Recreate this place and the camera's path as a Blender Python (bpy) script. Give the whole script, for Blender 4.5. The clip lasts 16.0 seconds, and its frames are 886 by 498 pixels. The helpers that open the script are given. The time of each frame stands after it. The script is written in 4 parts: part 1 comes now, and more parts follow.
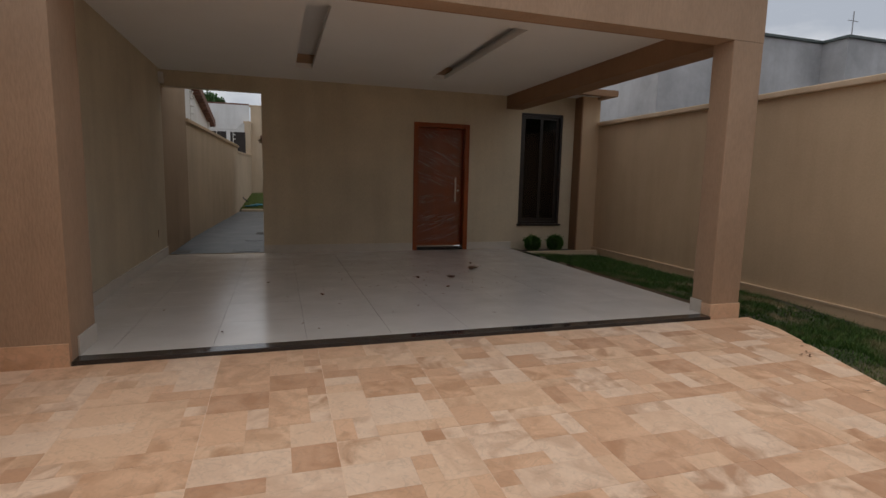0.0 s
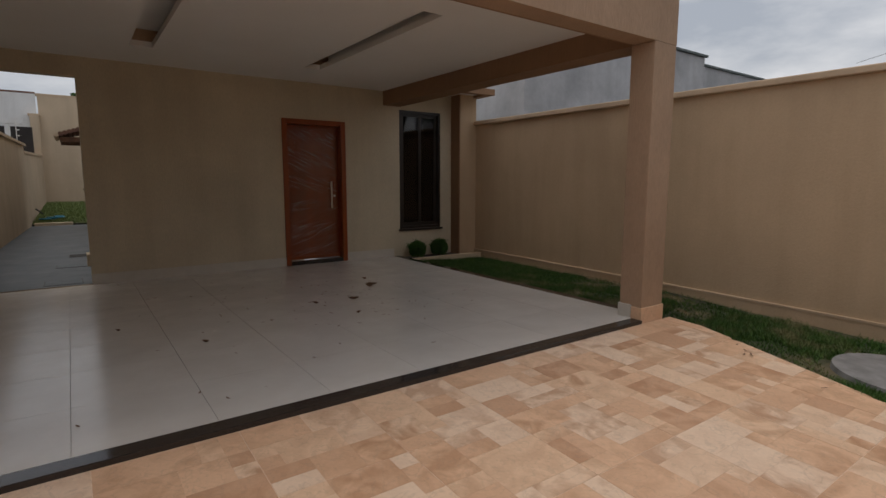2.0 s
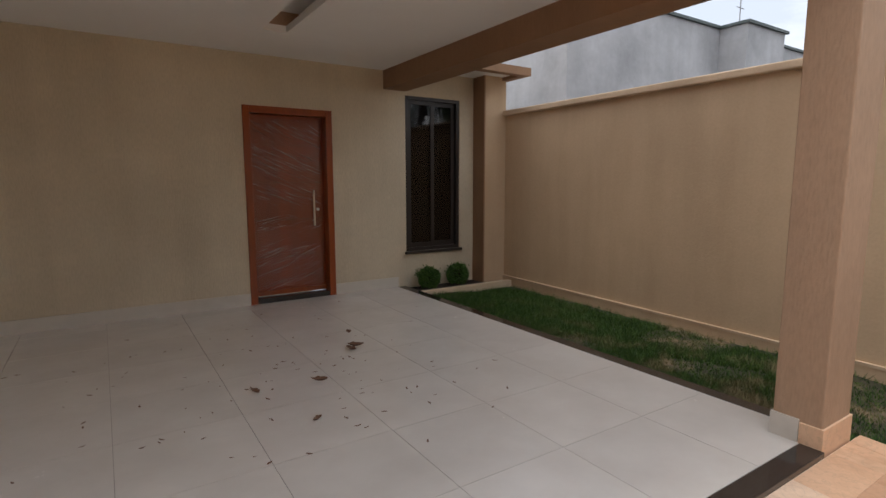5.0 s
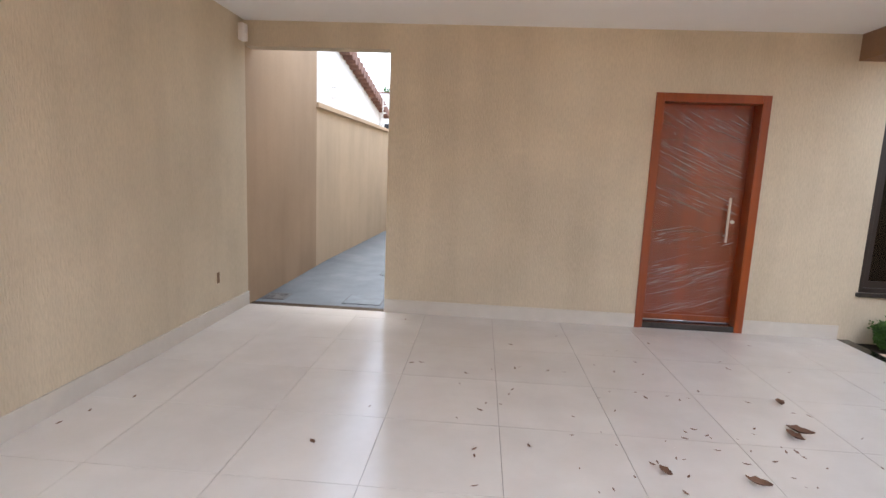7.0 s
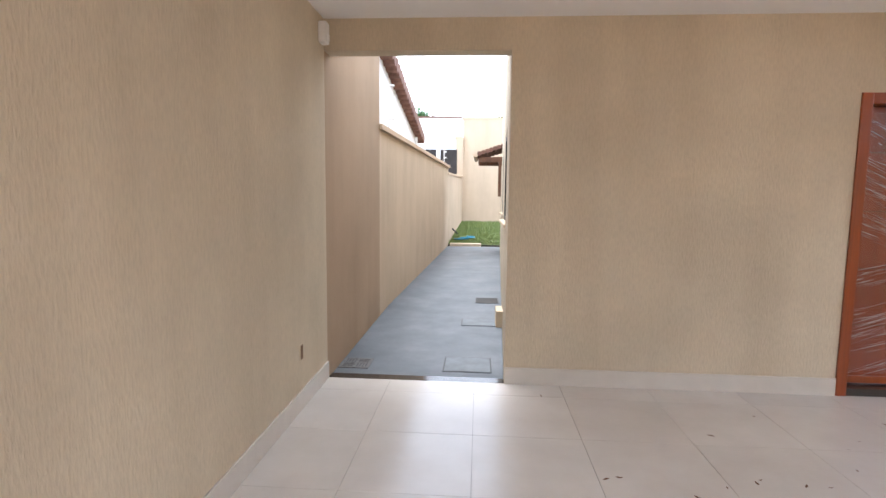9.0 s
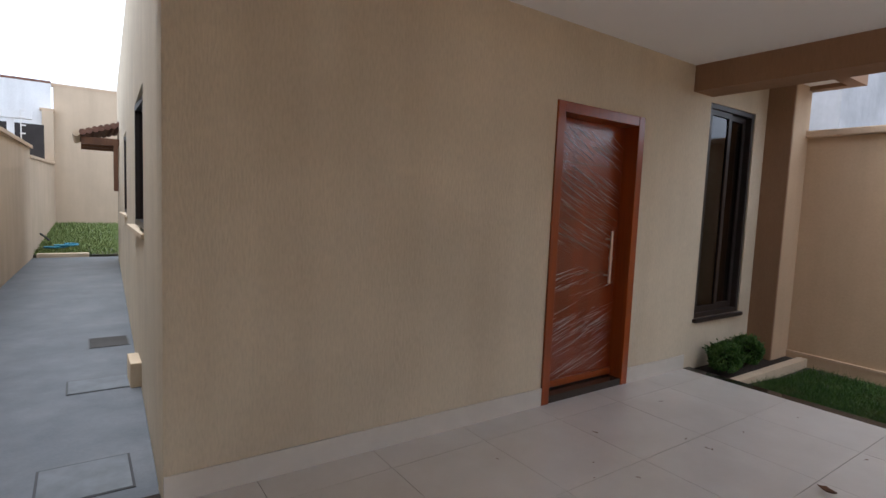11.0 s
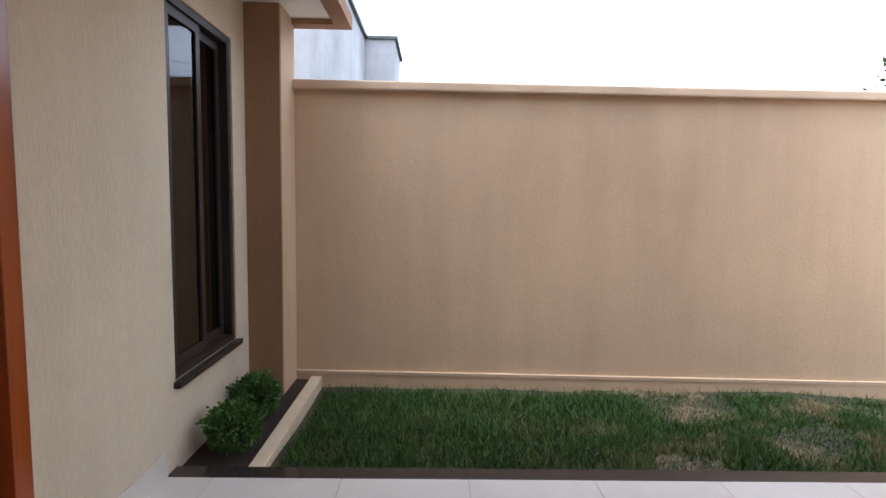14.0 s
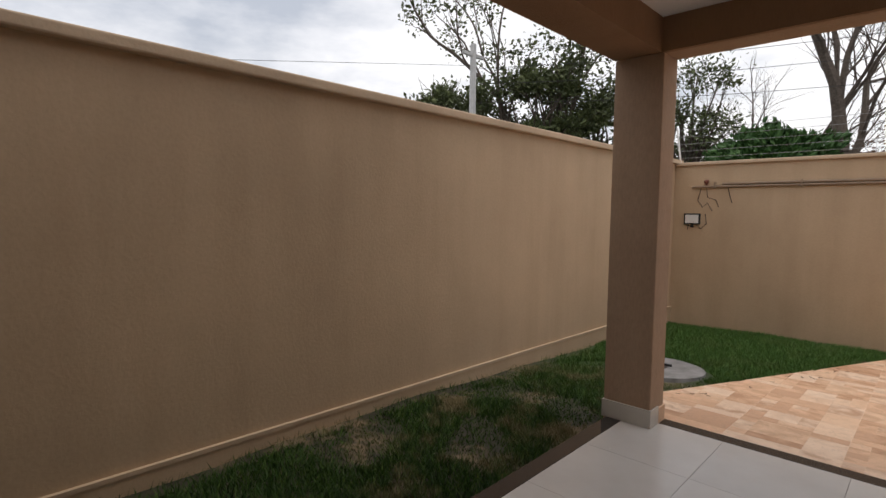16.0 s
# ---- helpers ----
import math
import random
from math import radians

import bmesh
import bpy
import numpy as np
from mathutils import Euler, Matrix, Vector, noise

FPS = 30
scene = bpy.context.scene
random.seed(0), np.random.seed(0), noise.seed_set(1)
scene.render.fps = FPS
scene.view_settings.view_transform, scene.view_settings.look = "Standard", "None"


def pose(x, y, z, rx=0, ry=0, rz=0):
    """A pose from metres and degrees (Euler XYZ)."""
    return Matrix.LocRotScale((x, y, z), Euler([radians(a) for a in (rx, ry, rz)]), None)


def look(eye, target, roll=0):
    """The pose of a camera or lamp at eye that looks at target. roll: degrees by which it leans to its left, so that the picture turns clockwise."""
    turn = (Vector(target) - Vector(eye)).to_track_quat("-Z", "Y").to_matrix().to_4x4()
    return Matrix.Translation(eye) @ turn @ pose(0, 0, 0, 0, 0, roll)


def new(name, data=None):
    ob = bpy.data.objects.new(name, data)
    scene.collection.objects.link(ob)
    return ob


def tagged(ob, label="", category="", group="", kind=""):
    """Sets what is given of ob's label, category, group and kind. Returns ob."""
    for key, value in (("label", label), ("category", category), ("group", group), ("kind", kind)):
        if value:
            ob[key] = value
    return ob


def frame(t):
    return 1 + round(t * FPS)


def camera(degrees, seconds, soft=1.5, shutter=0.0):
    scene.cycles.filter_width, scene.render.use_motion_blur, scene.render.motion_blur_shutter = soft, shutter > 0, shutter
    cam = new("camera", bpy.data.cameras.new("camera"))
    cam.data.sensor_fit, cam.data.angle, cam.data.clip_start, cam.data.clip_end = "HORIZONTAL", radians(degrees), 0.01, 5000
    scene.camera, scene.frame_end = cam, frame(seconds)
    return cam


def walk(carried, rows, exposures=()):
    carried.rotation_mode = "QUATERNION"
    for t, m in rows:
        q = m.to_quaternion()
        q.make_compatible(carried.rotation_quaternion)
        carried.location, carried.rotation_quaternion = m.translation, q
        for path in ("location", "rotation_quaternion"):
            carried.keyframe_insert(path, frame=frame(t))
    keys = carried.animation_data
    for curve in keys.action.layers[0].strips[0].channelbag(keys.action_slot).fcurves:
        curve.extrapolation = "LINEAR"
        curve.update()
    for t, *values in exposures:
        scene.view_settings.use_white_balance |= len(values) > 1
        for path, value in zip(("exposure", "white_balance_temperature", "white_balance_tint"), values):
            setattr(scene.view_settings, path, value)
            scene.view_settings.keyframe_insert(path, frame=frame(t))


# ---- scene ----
cam = camera(80.9, 16.0)
PATH = [
    (0, (1.332, 0.609, 1.19), (1.931, 2.499, 0.931), 1.3),
    (0.5, (1.147, 0.772, 1.211), (1.922, 2.596, 0.947), 0.0),
    (1, (1.02, 1.01, 1.238), (1.964, 2.753, 0.971), -0.2),
    (1.5, (0.969, 1.285, 1.247), (2.023, 2.963, 0.981), -0.2),
    (2, (0.958, 1.632, 1.272), (2.11, 3.246, 1.01), 0.1),
    (2.5, (1.103, 1.927, 1.276), (2.339, 3.479, 1.019), 0.3),
    (3, (1.278, 2.203, 1.309), (2.563, 3.714, 1.054), 0.2),
    (3.2, (1.348, 2.325, 1.31), (2.651, 3.821, 1.057), 0.3),
    (5.3, (2.305, 3.478, 1.366), (3.254, 5.22, 1.11), -0.3),
    (5.5, (2.343, 3.565, 1.384), (3.041, 5.42, 1.114), -0.2),
    (6, (2.337, 3.817, 1.381), (2.532, 5.786, 1.09), 1.9),
    (6.5, (2.183, 4.069, 1.374), (2.206, 6.045, 1.069), 2.7),
    (7, (1.988, 4.297, 1.398), (1.854, 6.269, 1.098), 2.4),
    (7.5, (1.746, 4.558, 1.431), (1.419, 6.513, 1.164), 1.5),
    (8, (1.402, 4.81, 1.433), (1.048, 6.766, 1.213), 1.4),
    (8.2, (1.287, 4.895, 1.449), (0.941, 6.853, 1.235), 1.0),
    (10.3, (0.559, 6.211, 1.384), (1.188, 8.102, 1.212), 1.5),
    (10.5, (0.611, 6.336, 1.401), (1.382, 8.173, 1.221), 1.3),
    (11, (0.807, 6.655, 1.414), (1.952, 8.286, 1.242), 2.4),
    (11.5, (1.081, 6.942, 1.427), (2.443, 8.396, 1.255), 2.5),
    (12, (1.456, 7.191, 1.412), (2.992, 8.458, 1.231), 1.9),
    (12.5, (1.797, 7.423, 1.42), (3.525, 8.414, 1.231), 1.8),
    (13, (2.141, 7.582, 1.397), (4.001, 8.294, 1.209), 1.6),
    (13.5, (2.512, 7.687, 1.404), (4.456, 8.115, 1.208), 0.6),
    (14, (2.819, 7.869, 1.408), (4.81, 7.834, 1.224), 1.0),
    (14.5, (3.07, 7.84, 1.44), (4.976, 7.255, 1.261), 0.8),
    (15, (3.437, 7.887, 1.427), (4.987, 6.633, 1.258), 0.5),
    (15.5, (3.666, 7.918, 1.468), (4.863, 6.324, 1.297), 0.6),
    (16, (3.826, 8.024, 1.438), (5.198, 6.576, 1.294), 0.7),
]
EXPOSURES = [(0, -0.22, 6600, 12), (2.5, -0.32, 6600, 12), (3.2, -0.27, 6600, 12), (5.3, 1.07, 6400, 12), (6.0, 1.9, 6200, 12), (6.5, 2.2, 5970, 12), (8.2, 2.5, 5800, 12), (10.3, 2.22, 6000, 12), (10.6, 2.17, 6000, 12), (11.0, 1.33, 5800, 12), (11.5, 1.73, 5850, 12), (12.0, 1.93, 5850, 12), (13.0, 1.83, 5650, 12), (13.5, 1.83, 5650, 12), (14.3, 1.88, 5650, 12), (14.6, 1.65, 6200, 12), (15.0, 0.48, 6550, 12), (16, 0.17, 6650, 13)]
walk(cam, [(t, look(eye, target, roll)) for t, eye, target, roll in PATH], EXPOSURES)

# ---- light: overcast sky and a broad, weak sun ----
world = bpy.data.worlds.new("world")
scene.world = world
world.use_nodes = True
wn, wl = world.node_tree.nodes, world.node_tree.links
wn.clear()
sky = wn.new("ShaderNodeTexSky")
sky.sky_type, sky.sun_disc = "NISHITA", False
sky.sun_elevation, sky.sun_rotation = radians(80), radians(300)
sky.air_density, sky.dust_density = 1.5, 4.0
coord = wn.new("ShaderNodeTexCoord")
cmap = wn.new("ShaderNodeMapping")
cmap.inputs["Scale"].default_value = (1.0, 1.0, 2.6)
cloud = wn.new("ShaderNodeTexNoise")
cloud.inputs["Scale"].default_value, cloud.inputs["Detail"].default_value, cloud.inputs["Roughness"].default_value = 2.6, 7.0, 0.55
cramp = wn.new("ShaderNodeValToRGB")
cramp.color_ramp.elements[0].position, cramp.color_ramp.elements[0].color = 0.36, (4.0, 4.4, 5.0, 1)
cramp.color_ramp.elements[1].position, cramp.color_ramp.elements[1].color = 0.60, (8.1, 8.25, 8.4, 1)
cmix = wn.new("ShaderNodeMixRGB")
cmix.inputs[0].default_value = 0.88
bg = wn.new("ShaderNodeBackground")
bg.inputs["Strength"].default_value = 0.125
wout = wn.new("ShaderNodeOutputWorld")
wl.new(coord.outputs["Generated"], cmap.inputs["Vector"])
wl.new(cmap.outputs[0], cloud.inputs["Vector"])
wl.new(cloud.outputs["Fac"], cramp.inputs[0])
wl.new(sky.outputs[0], cmix.inputs[1])
wl.new(cramp.outputs[0], cmix.inputs[2])
wl.new(cmix.outputs[0], bg.inputs["Color"])
wl.new(bg.outputs[0], wout.inputs["Surface"])
sun = new("sun", bpy.data.lights.new("sun", "SUN"))
sun.data.energy, sun.data.angle, sun.data.color = 0.85, radians(28), (1.0, 0.96, 0.9)
sun.matrix_world = look((1.3, 4.0, 12), (3, 3, 0))


# ---- materials ----
def shader(name, rough=0.8, metal=0.0):
    m = bpy.data.materials.new(name)
    m.use_nodes = True
    n, l = m.node_tree.nodes, m.node_tree.links
    b = n["Principled BSDF"]
    b.inputs["Roughness"].default_value, b.inputs["Metallic"].default_value = rough, metal
    return m, n, l, b


def tex(n, l, scale, detail=6.0, rough=0.6, stretch=(1, 1, 1), src="Object"):
    c = n.new("ShaderNodeNewGeometry" if src == "Position" else "ShaderNodeTexCoord")
    mp = n.new("ShaderNodeMapping")
    mp.inputs["Scale"].default_value = stretch
    t = n.new("ShaderNodeTexNoise")
    t.inputs["Scale"].default_value, t.inputs["Detail"].default_value, t.inputs["Roughness"].default_value = scale, detail, rough
    l.new(c.outputs[src], mp.inputs["Vector"])
    l.new(mp.outputs[0], t.inputs["Vector"])
    return t


def ramp(n, l, src, stops):
    r = n.new("ShaderNodeValToRGB")
    e = r.color_ramp.elements
    while len(e) < len(stops):
        e.new(0.5)
    for k, (p, c) in zip(e, stops):
        k.position, k.color = p, (*c, 1)
    l.new(src, r.inputs[0])
    return r


def blend(n, l, a, b, fac, mode="MULTIPLY"):
    x = n.new("ShaderNodeMixRGB")
    x.blend_type = mode
    for k, v in ((0, fac), (1, a), (2, b)):
        if isinstance(v, (int, float)):
            x.inputs[k].default_value = v
        elif isinstance(v, tuple):
            x.inputs[k].default_value = (*v, 1)
        else:
            l.new(v, x.inputs[k])
    return x


def relief(n, l, b, height, strength, distance=0.01):
    u = n.new("ShaderNodeBump")
    u.inputs["Strength"].default_value, u.inputs["Distance"].default_value = strength, distance
    l.new(height, u.inputs["Height"])
    l.new(u.outputs[0], b.inputs["Normal"])


def dim(c, k):
    return tuple(v * k for v in c)


def plaster(name, colour, streak=0.0, bump=0.35, grain=90.0, blotch=0.12, rough=0.9):
    """Painted mineral render; streak > 0 gives the combed, vertical grain."""
    m, n, l, b = shader(name, rough)
    big = tex(n, l, 0.9, 5)
    col = ramp(n, l, big.outputs["Fac"], [(0.3, dim(colour, 1 - blotch)), (0.7, dim(colour, 1 + blotch * 0.6))])
    fine = tex(n, l, grain, 5, 0.6, (1, 1, 0.24 if streak else 1))
    f2 = ramp(n, l, fine.outputs["Fac"], [(0.35, (1 - 0.06 - streak * 0.20,) * 3), (0.6, (1.0,) * 3)])
    mix = blend(n, l, col.outputs[0], f2.outputs[0], 0.75)
    drip = tex(n, l, 3.0, 4, 0.6, (1.0, 1.0, 0.12))
    d2 = ramp(n, l, drip.outputs["Fac"], [(0.35, (0.88, 0.87, 0.86)), (0.6, (1.0, 1.0, 1.0))])
    mix = blend(n, l, mix.outputs[0], d2.outputs[0], 0.7)
    l.new(mix.outputs[0], b.inputs["Base Color"])
    relief(n, l, b, fine.outputs["Fac"], bump, 0.006)
    return m


CREAM = (0.64, 0.55, 0.405)
M_house = plaster("cream combed render", CREAM, 0.32, 0.75, 85)
M_fence = plaster("beige sprayed render", (0.57, 0.415, 0.268), 0.0, 0.32, 42, 0.10)
M_fence_l = plaster("beige sprayed render side", (0.60, 0.47, 0.33), 0.0, 0.6, 50, 0.10)
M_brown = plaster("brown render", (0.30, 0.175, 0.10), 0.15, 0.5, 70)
M_column = plaster("light brown combed render", (0.47, 0.32, 0.215), 0.4, 0.7, 75)
M_tall = plaster("brownish sprayed render", (0.42, 0.30, 0.195), 0.0, 0.5, 40, 0.1)
M_cap = plaster("sandy mortar coping", (0.60, 0.45, 0.31), 0.0, 0.5, 40)
M_trimfence = plaster("cream mortar ledge", (0.66, 0.54, 0.38), 0.0, 0.4, 40)
M_grey = plaster("bare grey cement render", (0.50, 0.50, 0.51), 0.0, 0.3, 12, 0.30)
M_white = plaster("white painted wall", (0.80, 0.80, 0.79), 0.0, 0.2, 30, 0.06)
M_soil = plaster("dark planter soil", (0.035, 0.025, 0.018), 0.0, 1.0, 60, 0.3)
M_asphalt = plaster("street asphalt", (0.06, 0.058, 0.055), 0.0, 0.5, 60, 0.3)


def concrete():
    m, n, l, b = shader("grey corridor concrete", 0.55)
    a = tex(n, l, 2.0, 8, 0.65)
    c = ramp(n, l, a.outputs["Fac"], [(0.3, (0.09, 0.105, 0.12)), (0.55, (0.135, 0.15, 0.165)), (0.75, (0.185, 0.195, 0.21))])
    f = tex(n, l, 60, 3)
    g = ramp(n, l, f.outputs["Fac"], [(0.3, (0.85,) * 3), (0.7, (1.0,) * 3)])
    l.new(blend(n, l, c.outputs[0], g.outputs[0], 0.7).outputs[0], b.inputs["Base Color"])
    relief(n, l, b, f.outputs["Fac"], 0.2, 0.004)
    return m


def porcelain():
    m, n, l, b = shader("glossy off-white porcelain tile", 0.16)
    a = tex(n, l, 2.2, 6, 0.6, src="Position")
    o = n.new("ShaderNodeObjectInfo")
    c = ramp(n, l, a.outputs["Fac"], [(0.3, (0.64, 0.595, 0.545)), (0.7, (0.72, 0.68, 0.63))])
    t = ramp(n, l, o.outputs["Random"], [(0.0, (0.95,) * 3), (1.0, (1.0,) * 3)])
    l.new(blend(n, l, c.outputs[0], t.outputs[0], 1.0).outputs[0], b.inputs["Base Color"])
    d = tex(n, l, 3.0, 8, 0.7, src="Position")
    r = ramp(n, l, d.outputs["Fac"], [(0.35, (0.13,) * 3), (0.75, (0.30,) * 3)])
    l.new(r.outputs[0], b.inputs["Roughness"])
    relief(n, l, b, a.outputs["Fac"], 0.02, 0.004)
    return m


def paver():
    """Printed stone-look ceramic: peach stones, clouded with rust and thin grey veins."""
    m, n, l, b = shader("tan slate-look paving", 0.55)
    o, g = n.new("ShaderNodeObjectInfo"), n.new("ShaderNodeNewGeometry")
    add = n.new("ShaderNodeMath")
    add.operation = "ADD"
    l.new(o.outputs["Random"], add.inputs[0])
    l.new(g.outputs["Random Per Island"], add.inputs[1])
    fr = n.new("ShaderNodeMath")
    fr.operation = "FRACT"
    l.new(add.outputs[0], fr.inputs[0])
    base = ramp(n, l, fr.outputs[0], [(0.0, (0.80, 0.54, 0.355)), (0.22, (0.84, 0.62, 0.45)), (0.46, (0.77, 0.49, 0.31)), (0.66, (0.83, 0.59, 0.41)), (0.78, (0.71, 0.44, 0.275)), (0.90, (0.63, 0.375, 0.23))])
    base.color_ramp.interpolation = "CONSTANT"
    w = n.new("ShaderNodeMath")
    w.operation = "MULTIPLY"
    w.inputs[1].default_value = 40
    l.new(fr.outputs[0], w.inputs[0])

    def cloud(scale, distort):
        t = n.new("ShaderNodeTexNoise")
        t.noise_dimensions = "4D"
        t.inputs["Scale"].default_value, t.inputs["Detail"].default_value, t.inputs["Distortion"].default_value = scale, 8, distort
        l.new(w.outputs[0], t.inputs["W"])
        l.new(g.outputs["Position"], t.inputs["Vector"])
        return t

    t = cloud(5.0, 1.2)
    rust = ramp(n, l, t.outputs["Fac"], [(0.42, (0, 0, 0)), (0.52, (0.42,) * 3), (0.64, (0.85,) * 3)])
    u = n.new("ShaderNodeMath")
    u.operation = "MULTIPLY"
    u.inputs[1].default_value = 7.31
    l.new(fr.outputs[0], u.inputs[0])
    u2 = n.new("ShaderNodeMath")
    u2.operation = "FRACT"
    l.new(u.outputs[0], u2.inputs[0])
    share = ramp(n, l, u2.outputs[0], [(0.0, (0.1,) * 3), (0.5, (0.55,) * 3), (1.0, (1.0,) * 3)])
    rusty = blend(n, l, rust.outputs[0], share.outputs[0], 1.0)
    x = blend(n, l, base.outputs[0], (0.46, 0.235, 0.12), rusty.outputs[0], "MIX")
    v = cloud(7.0, 1.6)
    vein = ramp(n, l, v.outputs["Fac"], [(0.455, (0, 0, 0)), (0.485, (0.22,) * 3), (0.50, (0, 0, 0))])
    x = blend(n, l, x.outputs[0], (0.32, 0.23, 0.16), vein.outputs[0], "MIX")
    f = tex(n, l, 45, 4)
    h = ramp(n, l, f.outputs["Fac"], [(0.3, (0.88,) * 3), (0.65, (1.0,) * 3)])
    x = blend(n, l, x.outputs[0], h.outputs[0], 0.7)
    l.new(x.outputs[0], b.inputs["Base Color"])
    relief(n, l, b, t.outputs["Fac"], 0.35, 0.006)
    return m


def granite():
    m, n, l, b = shader("dark polished granite", 0.10)
    a = tex(n, l, 220, 2)
    c = ramp(n, l, a.outputs["Fac"], [(0.4, (0.018, 0.014, 0.013)), (0.7, (0.07, 0.058, 0.052))])
    l.new(c.outputs[0], b.inputs["Base Color"])
    return m


def wood(name, dark, light, rough=0.3):
    m, n, l, b = shader(name, rough)
    a = tex(n, l, 6.0, 8, 0.65, (1.0, 1.0, 0.06))
    a2 = tex(n, l, 45.0, 4, 0.6, (1.0, 1.0, 0.03))
    c = ramp(n, l, a.outputs["Fac"], [(0.3, dark), (0.7, light)])
    g = ramp(n, l, a2.outputs["Fac"], [(0.3, (0.75,) * 3), (0.6, (1.0,) * 3)])
    l.new(blend(n, l, c.outputs[0], g.outputs[0], 0.8).outputs[0], b.inputs["Base Color"])
    b.inputs["Coat Weight"].default_value, b.inputs["Coat Roughness"].default_value = 0.15, 0.15
    return m


def film(name, low, high):
    """Clear stretch film: see-through, with glints on its pulled folds."""
    m = bpy.data.materials.new(name)
    m.use_nodes = True
    n, l = m.node_tree.nodes, m.node_tree.links
    n.clear()
    out, mix = n.new("ShaderNodeOutputMaterial"), n.new("ShaderNodeMixShader")
    tr, gl = n.new("ShaderNodeBsdfTransparent"), n.new("ShaderNodeBsdfGlossy")
    tr.inputs[0].default_value = (0.96, 0.95, 0.95, 1)
    gl.inputs["Roughness"].default_value = 0.10
    fold = tex(n, l, 7.0, 4, 0.6, (0.8, 1.0, 6.5))
    rot = fold.inputs["Vector"].links[0].from_node
    rot.inputs["Rotation"].default_value = (0, radians(22), 0)
    u = n.new("ShaderNodeBump")
    u.inputs["Strength"].default_value, u.inputs["Distance"].default_value = 0.22, 0.012
    l.new(fold.outputs["Fac"], u.inputs["Height"])
    l.new(u.outputs[0], gl.inputs["Normal"])
    crease = ramp(n, l, fold.outputs["Fac"], [(0.45, (low,) * 3), (0.75, (high,) * 3)])
    l.new(crease.outputs[0], mix.inputs[0])
    l.new(tr.outputs[0], mix.inputs[1])
    l.new(gl.outputs[0], mix.inputs[2])
    l.new(mix.outputs[0], out.inputs["Surface"])
    return m


def plain(name, colour, rough=0.5, metal=0.0, var=0.15, scale=20.0):
    m, n, l, b = shader(name, rough, metal)
    a = tex(n, l, scale, 5)
    c = ramp(n, l, a.outputs["Fac"], [(0.3, dim(colour, 1 - var)), (0.7, dim(colour, 1 + var))])
    l.new(c.outputs[0], b.inputs["Base Color"])
    return m


def leafy(name, dark, light, rough=0.55):
    m, n, l, b = shader(name, rough)
    g = n.new("ShaderNodeNewGeometry")
    c = ramp(n, l, g.outputs["Random Per Island"], [(0.0, dark), (1.0, light)])
    l.new(c.outputs[0], b.inputs["Base Color"])
    b.inputs["Subsurface Weight"].default_value = 0.0
    return m


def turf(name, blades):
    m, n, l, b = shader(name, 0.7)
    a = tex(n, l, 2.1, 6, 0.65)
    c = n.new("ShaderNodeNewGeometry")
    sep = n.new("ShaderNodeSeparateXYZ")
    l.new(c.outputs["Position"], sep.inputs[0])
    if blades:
        lush_sunlit = ramp(n, l, c.outputs["Random Per Island"], [(0.0, (0.03, 0.085, 0.010)), (0.6, (0.065, 0.165, 0.020)), (1.0, (0.13, 0.23, 0.045))])
        worn_shaded = ramp(n, l, c.outputs["Random Per Island"], [(0.0, (0.014, 0.040, 0.004)), (0.6, (0.032, 0.095, 0.008)), (1.0, (0.09, 0.16, 0.022))])
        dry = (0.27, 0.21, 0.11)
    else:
        lush_sunlit = ramp(n, l, tex(n, l, 40, 4).outputs["Fac"], [(0.3, (0.02, 0.035, 0.012)), (0.7, (0.05, 0.08, 0.022))])
        worn_shaded = ramp(n, l, tex(n, l, 40, 4).outputs["Fac"], [(0.3, (0.022, 0.022, 0.012)), (0.7, (0.05, 0.045, 0.022))])
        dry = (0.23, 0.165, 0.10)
    # Stronger daylight by the street is painted into the greens, brighter towards it.
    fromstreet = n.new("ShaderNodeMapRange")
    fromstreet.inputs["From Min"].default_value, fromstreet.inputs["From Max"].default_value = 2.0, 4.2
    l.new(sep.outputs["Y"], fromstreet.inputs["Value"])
    green = blend(n, l, lush_sunlit.outputs[0], worn_shaded.outputs[0], fromstreet.outputs[0], "MIX")
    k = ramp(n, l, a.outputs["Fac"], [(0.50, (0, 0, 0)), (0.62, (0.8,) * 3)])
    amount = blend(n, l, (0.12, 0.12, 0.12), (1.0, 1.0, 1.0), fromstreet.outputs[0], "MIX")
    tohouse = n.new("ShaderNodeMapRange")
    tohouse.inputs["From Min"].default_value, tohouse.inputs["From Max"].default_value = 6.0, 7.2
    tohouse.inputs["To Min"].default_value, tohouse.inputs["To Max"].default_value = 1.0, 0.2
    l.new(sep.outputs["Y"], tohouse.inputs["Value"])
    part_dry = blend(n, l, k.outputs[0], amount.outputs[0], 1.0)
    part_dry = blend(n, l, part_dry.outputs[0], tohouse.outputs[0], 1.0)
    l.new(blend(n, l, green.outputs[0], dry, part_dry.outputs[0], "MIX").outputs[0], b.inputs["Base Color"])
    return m


